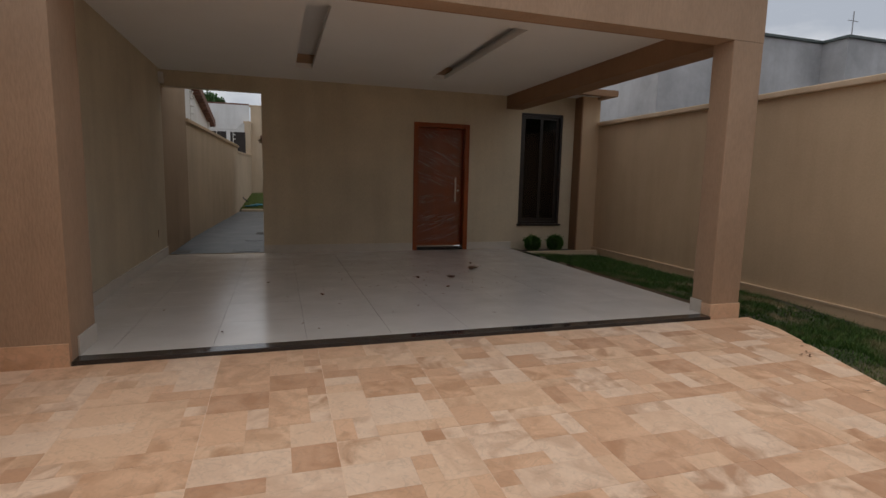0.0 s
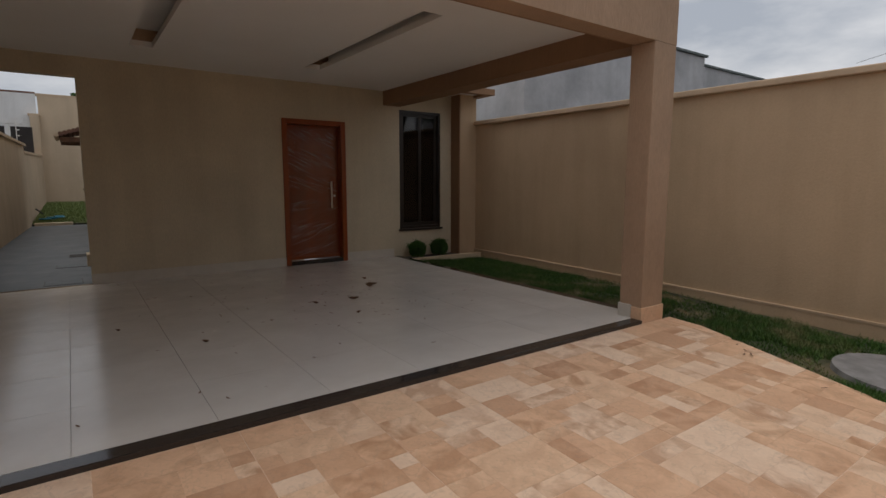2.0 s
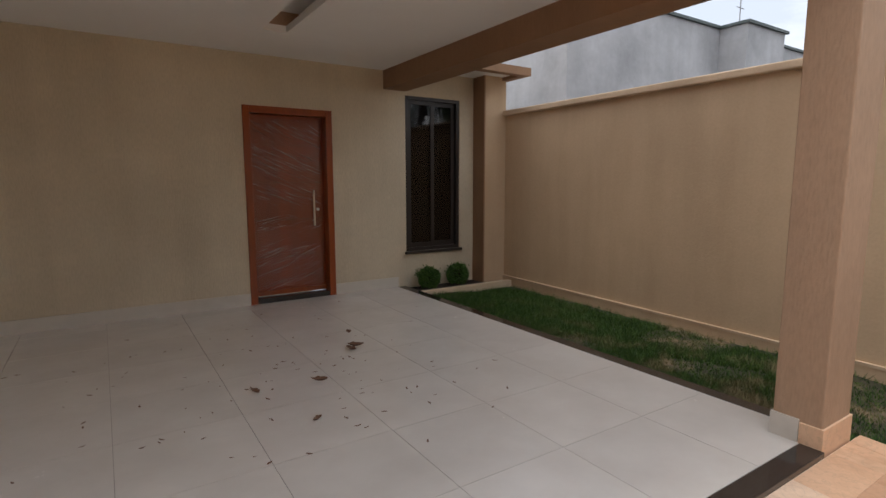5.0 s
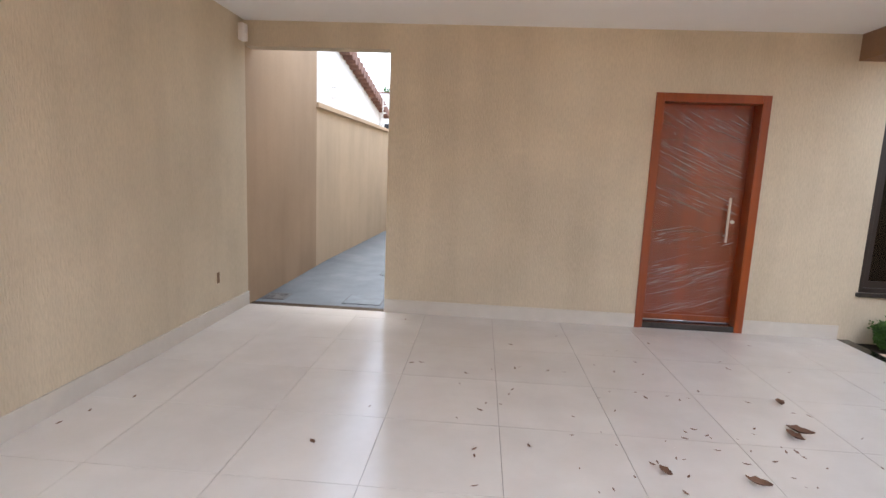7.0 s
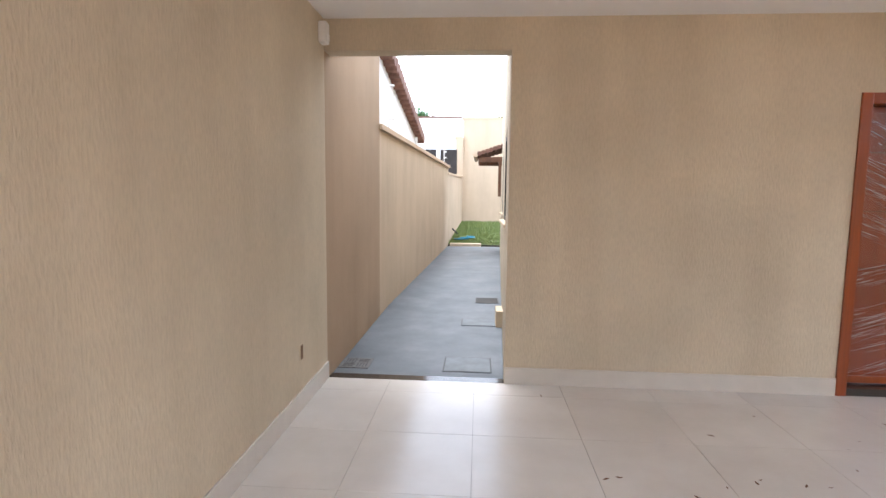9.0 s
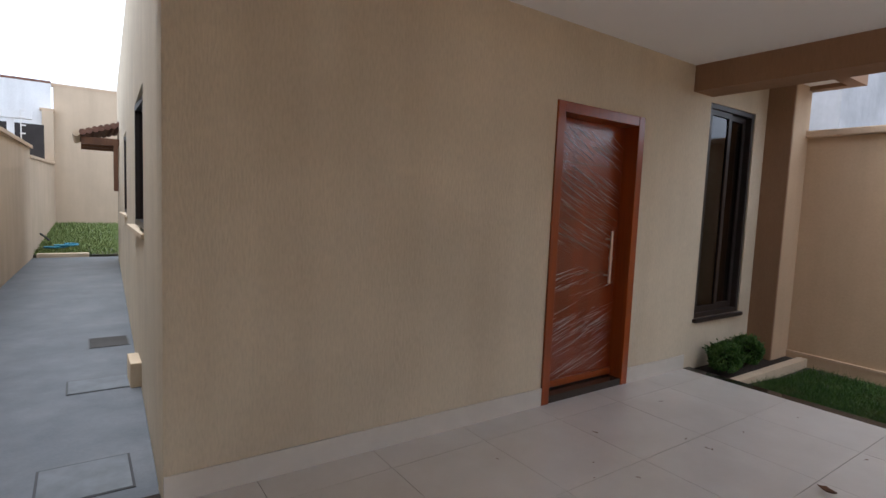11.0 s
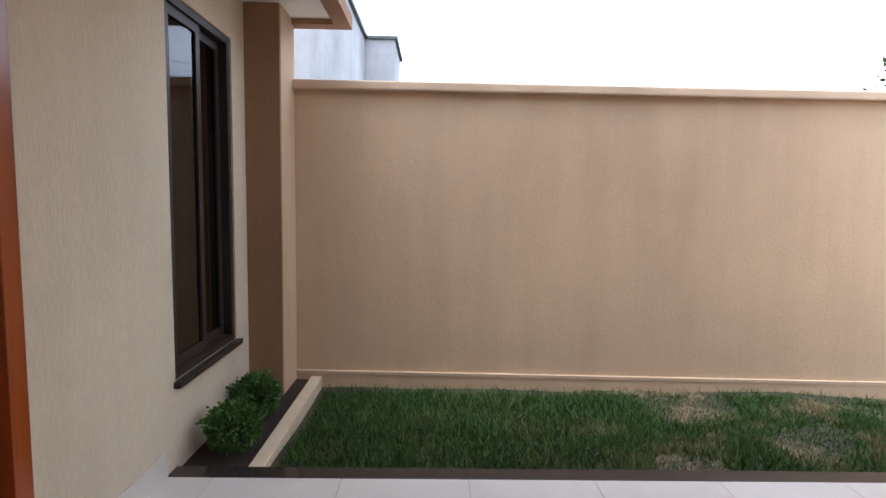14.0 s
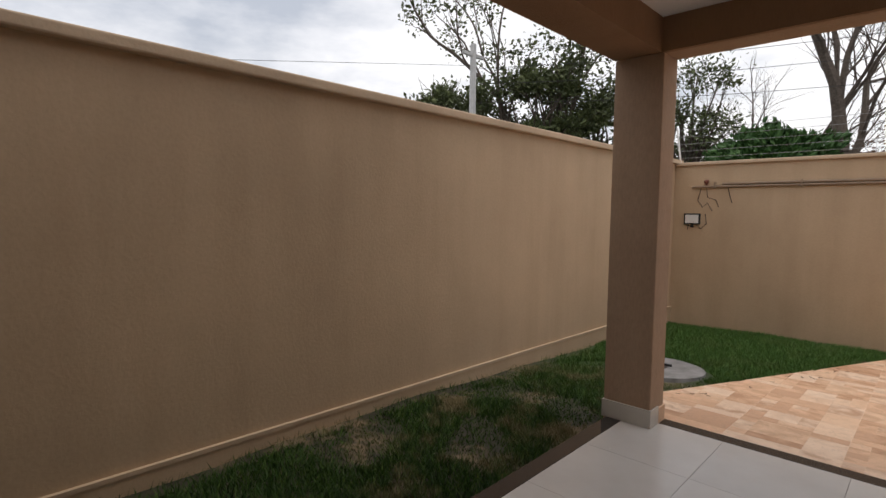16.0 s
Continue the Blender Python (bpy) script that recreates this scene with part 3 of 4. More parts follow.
# ---- front door ----
def front_door():
    d = tagged(new("door_1"), "red-brown varnished wooden front door wrapped in clear film", "door", kind="structure")
    f = 0.075
    LY = HY + 0.12   # face of the leaf, deep in its frame
    part("frame_jamb", boxes((D0, D0 + f, HY - 0.014, HY + 0.16, 0, 2.16), bevel=0.004), M_frame_wood, d)
    part("frame_jamb", boxes((D1 - f, D1, HY - 0.014, HY + 0.16, 0, 2.16), bevel=0.004), M_frame_wood, d)
    part("frame_head", boxes((D0 + f, D1 - f, HY - 0.012, HY + 0.16, 2.16 - f, 2.16), bevel=0.004), M_frame_wood, d)
    leaf = part("leaf", boxes((D0 + f, D1 - f, LY, LY + 0.038, 0.065, 2.085), bevel=0.003), M_leaf_wood, d)
    for z in (0.50, 0.92, 1.34, 1.76):
        part("groove", boxes((D0 + f + 0.01, D1 - f - 0.01, LY - 0.0015, LY + 0.001, z, z + 0.006)), M_wood_old, leaf)
    part("weather_bar", boxes((D0 + f, D1 - f, LY - 0.025, LY, 0.065, 0.12), bevel=0.006), M_frame_wood, leaf)
    part("threshold", boxes((D0 + f, D1 - f, HY - 0.005, HY + 0.18, 0.0, 0.055), bevel=0.003), M_granite, d, "dark granite threshold")
    h = bmesh.new()
    tube(h, (4.275, LY - 0.055, 0.84), (4.275, LY - 0.055, 1.255), 0.012, 0.012, 12)
    tube(h, (4.275, LY - 0.055, 0.90), (4.275, LY, 0.90), 0.008, 0.008, 8)
    tube(h, (4.275, LY - 0.055, 1.19), (4.275, LY, 1.19), 0.008, 0.008, 8)
    part("door_handle", h, M_steel, d, "brushed steel pull bar")
    k = bmesh.new()
    tube(k, (4.335, LY, 1.03), (4.335, LY - 0.019, 1.03), 0.018, 0.018, 12)
    part("lock", k, M_steel, d)
    bm = bmesh.new()
    nx, nz = 44, 90
    x0, x1, z0, z1 = D0 + f + 0.004, D1 - f - 0.02, 0.14, 2.07
    grid = []
    for j in range(nz + 1):
        for i in range(nx + 1):
            u, v = i / nx, j / nz
            x, z = x0 + (x1 - x0) * u, z0 + (z1 - z0) * v - (0.05 * math.sin(math.pi * u) if j == nz else 0)
            fan = (z - 1.15) * 1.0 + (x - x0) * (0.55 if z > 0.6 else -0.5)
            wv = noise.noise((x * 2.2, fan * 17.0, 3.1)) * 0.6 + noise.noise((x * 4.0, fan * 42.0, 7.7)) * 0.4
            grid.append(bm.verts.new((x, LY - 0.013 + 0.004 * wv * (0.35 if z > 1.62 else 1.0), z)))
    for j in range(nz):
        for i in range(nx):
            a = j * (nx + 1) + i
            bm.faces.new((grid[a], grid[a + 1], grid[a + nx + 2], grid[a + nx + 1]))
    w = part("plastic_wrap", bm, M_film, d, "clear wrinkled stretch film", smooth=True)
    w.visible_shadow = False
    # Thin pale slivers stand in for glints along the film's creases.
    rng = random.Random(17)
    cv, cf = [], []
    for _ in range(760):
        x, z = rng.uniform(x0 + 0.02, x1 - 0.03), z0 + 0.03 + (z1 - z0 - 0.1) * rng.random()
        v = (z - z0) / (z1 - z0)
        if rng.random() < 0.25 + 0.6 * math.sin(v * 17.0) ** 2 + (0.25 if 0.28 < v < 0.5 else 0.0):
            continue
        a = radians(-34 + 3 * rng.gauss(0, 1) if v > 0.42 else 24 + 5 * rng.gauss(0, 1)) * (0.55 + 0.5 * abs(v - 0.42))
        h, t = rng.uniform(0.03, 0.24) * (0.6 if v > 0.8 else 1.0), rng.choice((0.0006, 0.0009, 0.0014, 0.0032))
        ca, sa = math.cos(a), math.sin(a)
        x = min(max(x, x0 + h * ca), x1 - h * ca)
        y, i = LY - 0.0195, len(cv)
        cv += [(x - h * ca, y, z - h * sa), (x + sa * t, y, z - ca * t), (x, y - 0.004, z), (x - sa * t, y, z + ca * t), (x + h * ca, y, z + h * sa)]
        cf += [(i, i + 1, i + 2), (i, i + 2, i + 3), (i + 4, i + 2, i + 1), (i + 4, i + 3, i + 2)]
    cr = raw("film_crease_glint", cv, cf, M_crease_glint)
    cr.parent = w
    cr.visible_shadow = False
    return d


front_door()


# ---- windows ----
def front_window():
    w = tagged(new("window_1"), "tall dark bronze sliding window with dark glass", "window", kind="structure")
    y0, y1 = HY + 0.01, HY + 0.10
    t = 0.045
    for n, r in (("frame_side", (W0, W0 + t, y0, y1, Z0, Z1)), ("frame_side", (W1 - t, W1, y0, y1, Z0, Z1)), ("frame_head", (W0 + t, W1 - t, y0, y1, Z1 - t, Z1)), ("frame_bottom", (W0 + t, W1 - t, y0, y1, Z0, Z0 + t))):
        part(n, boxes(r, bevel=0.004), M_bronze, w)
    mid = (W0 + W1) / 2
    for k, (a, b, y) in enumerate(((W0 + t, mid + 0.03, HY + 0.03), (mid - 0.03, W1 - t, HY + 0.065))):
        s = part("sash", boxes((a, a + 0.05, y, y + 0.03, Z0 + t, Z1 - t), (b - 0.05, b, y, y + 0.03, Z0 + t, Z1 - t), (a + 0.05, b - 0.05, y, y + 0.03, Z0 + t, Z0 + t + 0.06), (a + 0.05, b - 0.05, y, y + 0.03, Z1 - t - 0.05, Z1 - t)), M_bronze, w)
        g = part("pane", boxes((a + 0.05, b - 0.05, y + 0.012, y + 0.018, Z0 + t + 0.06, Z1 - t - 0.05)), M_glass, s)
        g.visible_shadow = False
    part("window_sill", boxes((W0 - 0.02, W1 + 0.03, HY - 0.035, HY + 0.01, Z0 - 0.035, Z0), bevel=0.004), M_bronze, w, "dark stone sill")
    return w


front_window()
# Box coloured near-black in place of the room's own shade.
setting("room_behind_window", boxes((5.2, 6.5, 9.95, 10.0, 0, 3), (5.2, 5.25, 9.39, 9.95, 0, 3), (6.45, 6.5, 9.39, 9.95, 0, 3), (5.25, 6.45, 9.39, 9.95, 2.9, 3.0), (5.25, 6.45, 9.39, 9.95, -0.1, 0.0)), M_unlit, "plain near-black box for the unlit room behind the window", "room")


def side_window(name, y0, y1, z0, z1):
    w = tagged(new(name), "dark bronze side window with pale sill in the passage wall", "window", kind="structure")
    s = side((y0 + y1) / 2)
    a, t = HX + s, 0.045
    part("frame_side", boxes((a + 0.02, a + 0.10, y0, y0 + t, z0, z1)), M_bronze, w)
    part("frame_side", boxes((a + 0.02, a + 0.10, y1 - t, y1, z0, z1)), M_bronze, w)
    part("frame_head", boxes((a + 0.02, a + 0.10, y0 + t, y1 - t, z1 - t, z1)), M_bronze, w)
    part("frame_bottom", boxes((a + 0.02, a + 0.10, y0 + t, y1 - t, z0, z0 + t)), M_bronze, w)
    part("mullion", boxes((a + 0.03, a + 0.07, (y0 + y1) / 2 - 0.025, (y0 + y1) / 2 + 0.025, z0 + t, z1 - t)), M_bronze, w)
    for p, q in ((y0 + t, (y0 + y1) / 2 - 0.025), ((y0 + y1) / 2 + 0.025, y1 - t)):
        part("pane", boxes((a + 0.05, a + 0.056, p, q, z0 + t, z1 - t)), M_glass, w).visible_shadow = False
    part("window_sill", boxes((a - 0.04, a + 0.02, y0 - 0.03, y1 + 0.03, z0 - 0.035, z0), bevel=0.004), M_trimfence, w, "pale stone sill")
    # Added dark sheet stands in for the unlit room behind the panes.
    part("dark_backing", boxes((a + 0.14, a + 0.15, y0, y1, z0, z1)), M_unlit, w)


side_window("window_2", 10.55, 11.70, 1.14, 2.11)
side_window("window_3", 13.85, 14.85, 1.13, 2.12)

# ---- planter and bushes ----
setting("planter_kerb", boxes((5.452, FX - 0.03, 8.745, 8.83, -0.2, 0.0), bevel=0.006), M_trimfence, "beige mortar kerb of the planter", "kerb")
setting("planter_soil", boxes((5.452, FX, 8.83, HY, -0.2, -0.03)), M_soil, "dark soil in the planter", "soil")


def leaf_cloud(count, place, size, seed):
    """Many small bent leaves; place(rng) gives a centre and an outward direction."""
    rng = random.Random(seed)
    verts, faces = [], []
    for _ in range(count):
        c, out = place(rng)
        d = (Vector(out) + Vector((rng.uniform(-1, 1), rng.uniform(-1, 1), rng.uniform(-0.6, 1))) * 0.8).normalized()
        s = d.cross(Vector((rng.uniform(-1, 1), rng.uniform(-1, 1), rng.uniform(-1, 1)))).normalized()
        k = size * rng.uniform(0.6, 1.3)
        up = d.cross(s) * k * 0.12
        c = Vector(c)
        i = len(verts)
        verts += [c - d * k * 0.5, c + s * k * 0.28 + up, c + d * k * 0.5, c - s * k * 0.28 + up]
        faces += [(i, i + 1, i + 2), (i, i + 2, i + 3)]
    return verts, faces


def bush(x, y, z, r, h, seed, label):
    b = thing("boxwood_bush", label, "bush", "planter bushes", (x, y, z))
    rnd = random.Random(seed)

    def place(rng):
        a, v = rng.uniform(0, 2 * math.pi), rng.uniform(-0.85, 1.0)
        q = math.sqrt(max(0.0, 1 - v * v))
        lump = 1 + 0.16 * noise.noise((math.cos(a) * 2 + seed, math.sin(a) * 2, v * 2))
        k = lump * rng.uniform(0.72, 1.04)
        if v > 0.2 and noise.noise((math.cos(a) * 5 + seed, math.sin(a) * 5, v * 4)) > 0.28:
            k *= rng.uniform(1.0, 1.32)
        d = (q * math.cos(a), q * math.sin(a), v)
        return (d[0] * r * k, d[1] * r * k, h / 2 + d[2] * h / 2 * k), d

    v, f = leaf_cloud(3600, place, 0.030, seed)
    o = raw("foliage", v, f, M_box)
    o.parent = b
    core = bmesh.new()
    bmesh.ops.create_icosphere(core, subdivisions=2, radius=1.0, matrix=Matrix.Translation((0, 0, h / 2)) @ Matrix.Diagonal((r * 0.7, r * 0.7, h * 0.36, 1)))
    part("twig_core", core, M_soil, b)
    stem = bmesh.new()
    tube(stem, (0, 0, 0), (0, 0, h * 0.4), 0.02, 0.014)
    part("stem", stem, M_bark, b)


bush(5.68, 8.99, -0.03, 0.145, 0.28, 3, "clipped round green boxwood bush in the planter")
bush(6.15, 9.02, -0.03, 0.145, 0.28, 8, "clipped round green boxwood bush beside the pilaster")


# ---- grass ----
def grass(name, label, count, inside, zf, hmin, hmax, seed):
    rng = np.random.default_rng(seed)
    verts, faces = [], []
    while len(faces) < count:
        x, y = rng.uniform(3.7, 6.88), rng.uniform(SY + 0.02, 8.69)
        if not inside(x, y):
            continue
        dens = noise.noise((x * 1.9, y * 1.9, 5.0))
        dry = dens > 0.12 and 2.2 < y < 6.6
        if dry and rng.random() < 0.5:
            continue
        if y > 2.0 and x > 6.76 + 0.10 * noise.noise((3.0, y * 3.1, 1.0)) and rng.random() < 0.85:
            continue
        h = rng.uniform(hmin, hmax) * (0.5 if dry else 1.0)
        a, w = rng.uniform(0, 6.283), rng.uniform(0.003, 0.006)
        lean = rng.uniform(0.2, 1.1) * h
        b = rng.uniform(0, 6.283)
        z = zf(x, y)
        dx, dy = math.cos(a) * w, math.sin(a) * w
        i = len(verts)
        verts += [(x - dx, y - dy, z - 0.005), (x + dx, y + dy, z - 0.005), (x + math.cos(b) * lean, y + math.sin(b) * lean, z + h)]
        faces.append((i, i + 1, i + 2))
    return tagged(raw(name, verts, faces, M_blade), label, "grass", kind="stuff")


def in_lawn(x, y):
    if (x - 5.86) ** 2 + (y - 2.62) ** 2 < (0.52 + 0.10 * noise.noise((x * 4, y * 4, 9.0))) ** 2:
        return False
    return x > (5.47 if y > 4.345 else border(y) + 0.02)


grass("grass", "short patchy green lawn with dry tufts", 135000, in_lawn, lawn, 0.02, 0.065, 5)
rngb = np.random.default_rng(11)
bv, bf = [], []
for _ in range(9000):
    x, y = rngb.uniform(-0.1, 3.0), rngb.uniform(20.06, 23.1)
    z, h, a = 0.02 + (y - 20.05) * 0.16, rngb.uniform(0.04, 0.09), rngb.uniform(0, 6.28)
    i = len(bv)
    bv += [(x - 0.012, y, z), (x + 0.012, y, z), (x + math.cos(a) * 0.04, y + math.sin(a) * 0.04, z + h)]
    bf.append((i, i + 1, i + 2))
tagged(raw("back_grass", bv, bf, M_backgrass), "bright green grass of the back lawn", "grass", kind="stuff")

# concrete cover in the lawn
cover = thing("septic_cover", "round grey concrete cover set in the lawn", "manhole cover", at=(5.86, 2.62, lawn(5.86, 2.62) + 0.002))
cover.rotation_euler = (radians(2.4), 0, 0)
cb = bmesh.new()
bmesh.ops.create_cone(cb, cap_ends=True, segments=40, radius1=0.47, radius2=0.46, depth=0.06, matrix=Matrix.Translation((0, 0, 0.0)))
part("slab", cb, plain("weathered grey concrete", (0.22, 0.215, 0.21), 0.85, 0, 0.3, 6), cover)
part("lift_plate", boxes((-0.10, 0.12, -0.06, 0.06, 0.029, 0.036)), M_black, cover)
hb = bmesh.new()
tube(hb, (-0.12, -0.1, 0.041), (0.0, -0.06, 0.049), 0.012, 0.012)
part("lift_handle", hb, M_black, cover)

# ---- passage: covers, grille, block ----
grille = thing("floor_drain", "square cast metal floor drain with slotted quarters", "drain", at=(-0.135, 9.585, -0.012))
part("grille_frame", boxes((-0.125, 0.125, -0.125, -0.10, 0, 0.008), (-0.125, 0.125, 0.10, 0.125, 0, 0.008), (-0.125, -0.10, -0.10, 0.10, 0, 0.008), (0.10, 0.125, -0.10, 0.10, 0, 0.008), (-0.012, 0.012, -0.10, 0.10, 0.002, 0.008), (-0.10, -0.012, -0.012, 0.012, 0.002, 0.008), (0.012, 0.10, -0.012, 0.012, 0.002, 0.008)), M_iron, grille)
# Flat black sheet under the bars paints the shade down in the slots.
part("grille_slot_shade", boxes((-0.10, 0.10, -0.10, 0.10, 0.0005, 0.0015)), M_black, grille)
for qx in (-1, 1):
    for qy in (-1, 1):
        for k in range(3):
            p = 0.03 + 0.026 * k
            rows = (min(qx * 0.012, qx * 0.1), max(qx * 0.012, qx * 0.1), qy * p - 0.006, qy * p + 0.006) if qx * qy > 0 else (qx * p - 0.006, qx * p + 0.006, min(qy * 0.012, qy * 0.1), max(qy * 0.012, qy * 0.1))
            part("bar", boxes((*rows, 0.003, 0.0075)), M_iron, grille)
for x0, x1, y0, y1, lab in ((0.62, 1.00, 9.46, 9.83, "smooth square concrete inspection cover in the passage floor"), (0.72, 1.14, 10.98, 11.27, "greyed concrete inspection cover beside the house wall"), (0.87, 1.16, 12.2, 12.55, "dark square inspection cover in the passage floor")):
    c = thing("inspection_cover", lab, "cover", at=((x0 + x1) / 2, (y0 + y1) / 2, -0.012))
    a, b = (x1 - x0) / 2, (y1 - y0) / 2
    part("lid", boxes((-a, a, -b, b, 0.0, 0.006), bevel=0.002), M_lid if y0 < 12 else M_asphalt, c)
    part("rim", boxes((-a - 0.012, -a, -b - 0.012, b + 0.012, 0, 0.003), (a, a + 0.012, -b - 0.012, b + 0.012, 0, 0.003), (-a, a, -b - 0.012, -b, 0, 0.003), (-a, a, b, b + 0.012, 0, 0.003)), M_black, c)
tagged(part("stone_block", boxes((1.09, 1.165, 10.93, 11.22, -0.012, 0.17), bevel=0.006), M_trimfence), "pale stone offcut leaning on the passage wall", "block")
tagged(part("garden_hose", chain([(0.25 + 0.16 * math.cos(k * 0.7) + 0.02 * k, 20.5 + 0.14 * math.sin(k * 0.7), 0.13 + 0.004 * k) for k in range(24)], 0.022), M_hose), "coiled blue hose on the back lawn", "hose")
tap = bmesh.new()
tube(tap, (0.12, 20.4, 0.45), (0.28, 20.4, 0.30), 0.02, 0.02)
tagged(part("garden_tap", tap, M_black), "small dark garden tap on the yard wall", "tap")

# ---- small fixtures in the carport ----
sock = thing("wall_box", "small open brown electrical box in the carport wall", "socket", at=(WX, 8.60, 0.385))
part("box_rim", boxes((0, 0.006, -0.03, 0.03, -0.055, 0.055), bevel=0.002), M_house, sock)
part("box_opening", boxes((0.006, 0.008, -0.022, 0.022, -0.047, 0.047)), M_sock, sock)
sens = thing("motion_sensor_lamp", "small white plastic box high in the carport corner", "sensor", at=(WX, 9.10, 2.56))
part("body", boxes((0.0, 0.06, -0.045, 0.045, -0.075, 0.075), bevel=0.012), M_pvc, sens)
part("lens", boxes((0.06, 0.066, -0.025, 0.025, -0.055, -0.01), bevel=0.002), M_ceiling, sens)

# ---- conduit, floodlight and wires on the street wall ----
con = thing("wall_conduit", "thin sand-painted conduit along the street wall", "conduit")
for z in (1.865, 1.905):
    t = bmesh.new()
    tube(t, (6.62 if z < 1.88 else 6.2, SY + 0.02, z), (-0.4, SY + 0.02, z + 0.02), 0.018, 0.018, 8)
    part("pipe", t, M_conduit, con)
for x in (6.3, 5.2, 4.2, 3.3):
    part("clip", boxes((x - 0.012, x + 0.012, SY, SY + 0.042, 1.84, 1.935)), M_conduit, con)
photo = thing("photocell", "small red-brown sensor above the conduit", "sensor", at=(6.42, SY + 0.03, 1.89))
pb = bmesh.new()
bmesh.ops.create_uvsphere(pb, u_segments=12, v_segments=8, radius=0.035, matrix=Matrix.Translation((0, 0, 0.05)))
tube(pb, (0, 0, 0), (0, 0, 0.05), 0.016, 0.016)
part("body", pb, plain("red brown plastic", (0.18, 0.05, 0.03), 0.5), photo)
fl = thing("floodlight", "small square floodlight with black rim on the wall", "lamp", at=(6.61, SY, 1.37))
part("housing", boxes((-0.12, 0.12, 0.0, 0.035, -0.085, 0.085), bevel=0.008), M_black, fl)
part("lens", boxes((-0.098, 0.098, 0.035, 0.039, -0.065, 0.065)), M_pvc, fl, "white frosted lens")
part("bracket", boxes((-0.02, 0.02, 0.002, 0.02, -0.13, -0.085)), M_black, fl)
for pts in ([(6.50, 1.84), (6.54, 1.66), (6.47, 1.55), (6.40, 1.62), (6.33, 1.50)], [(6.42, 1.84), (6.40, 1.70), (6.28, 1.66), (6.24, 1.56)], [(6.12, 1.84), (6.09, 1.72), (6.06, 1.62)], [(6.55, 1.28), (6.48, 1.22), (6.40, 1.30), (6.42, 1.45)], [(6.66, 1.28), (6.68, 1.20)]):
    tagged(part("loose_wire", chain([(x, SY + 0.012, z) for x, z in pts], 0.005, 5), M_black), "thin loose dark wire hanging on the street wall", "wire", "loose wires")

# ---- electric fence ----
for base, a, b in (("street", (FX, SY - 0.08), (-0.7, SY - 0.08)),):
    ef = thing("electric_fence", "galvanised electric fence wires on the street wall", "fence")
    for k in range(5):
        t = bmesh.new()
        tube(t, (a[0], a[1], 2.33 + 0.11 * k), (b[0], b[1], 2.33 + 0.11 * k), 0.0025, 0.0025, 4)
        part("strand", t, M_wire, ef)
    for x in (6.85, 4.2, 1.6):
        t = bmesh.new()
        tube(t, (x, a[1], 2.24), (x + (0.08 if x > 6 else 0), a[1], 2.82), 0.014, 0.014, 6)
        part("post", t, M_pvc if x > 6 else M_wire, ef)


# ---- fallen leaves ----
def leaf_mesh(length, width, curl, seed):
    rng = random.Random(seed)
    bm = bmesh.new()
    rows = []
    n = 6
    for i in range(n + 1):
        u = i / n
        w = width * math.sin(math.pi * min(0.97, 0.06 + u * 0.9)) * rng.uniform(0.75, 1.15)
        z = 0.004 + curl * (u - 0.5) ** 2 * 2 * length
        rows.append([bm.verts.new((length * (u - 0.5), s * w, z + abs(s) * w * curl * 2 + rng.uniform(0, 0.004))) for s in (-1, 0, 1)])
    for p, q in zip(rows, rows[1:]):
        for k in (0, 1):
            bm.faces.new((p[k], p[k + 1], q[k + 1], q[k]))
    return mesh_of("dry_leaf", bm, M_dead)


big = [leaf_mesh(0.12, 0.032, 0.35, k) for k in range(3)]
small = [leaf_mesh(0.045, 0.008, 0.2, 20 + k) for k in range(4)]
rngl = random.Random(4)


def drop(me, x, y, z=0.0, k=1.0):
    o = tagged(new("dry_leaf", me), "dry curled brown leaf lying on the patio tiles", "leaf", "fallen leaves")
    o.matrix_basis = pose(x, y, z, 0, 0, rngl.uniform(0, 360)) @ Matrix.Diagonal((k, k, k, 1))


for x, y, k in ((2.94, 6.68, 0.75), (3.35, 6.64, 0.95), (3.14, 6.09, 0.6), (3.86, 7.20, 1.15), (3.80, 7.14, 1.0), (3.97, 7.60, 0.8), (1.20, 6.71, 0.42), (1.74, 5.95, 0.6)):
    drop(big[rngl.randrange(3)], x, y, 0.001, k)
for _ in range(125):
    drop(small[rngl.randrange(4)], min(5.1, max(1.4, rngl.gauss(3.1, 0.75))), min(8.8, max(4.7, rngl.gauss(6.9, 0.8))), 0.001, rngl.uniform(0.35, 0.95))
for x, y in ((0.02, 7.05), (-0.1, 6.85), (-0.15, 6.7), (1.35, 8.95), (1.95, 7.75), (2.05, 7.2), (1.62, 7.9), (1.55, 7.88), (1.5, 4.9), (1.62, 4.72), (2.3, 5.1), (0.9, 4.8), (0.35, 5.6), (3.2, 4.9), (4.6, 6.3)):
    drop(small[rngl.randrange(4)], x, y, 0.001, 0.9)
for _ in range(26):
    y = rngl.uniform(0.0, 3.6)
    o = tagged(new("dry_leaf", small[rngl.randrange(4)]), "small dry brown leaf by the lawn edge of the driveway", "leaf", "driveway leaves")
    x = border(y) + rngl.uniform(-0.25, 0.05)
    o.matrix_basis = pose(x, y, drive(x, y) + 0.004, 0, 0, rngl.uniform(0, 360))

# ---- neighbour on the left: white gable wall with clay tile verge ----
gable = thing("neighbour_house", "white neighbouring house with weathered clay tile roof", "house")


def rake(y):
    return 3.42 + (13.69 - y) * 0.178


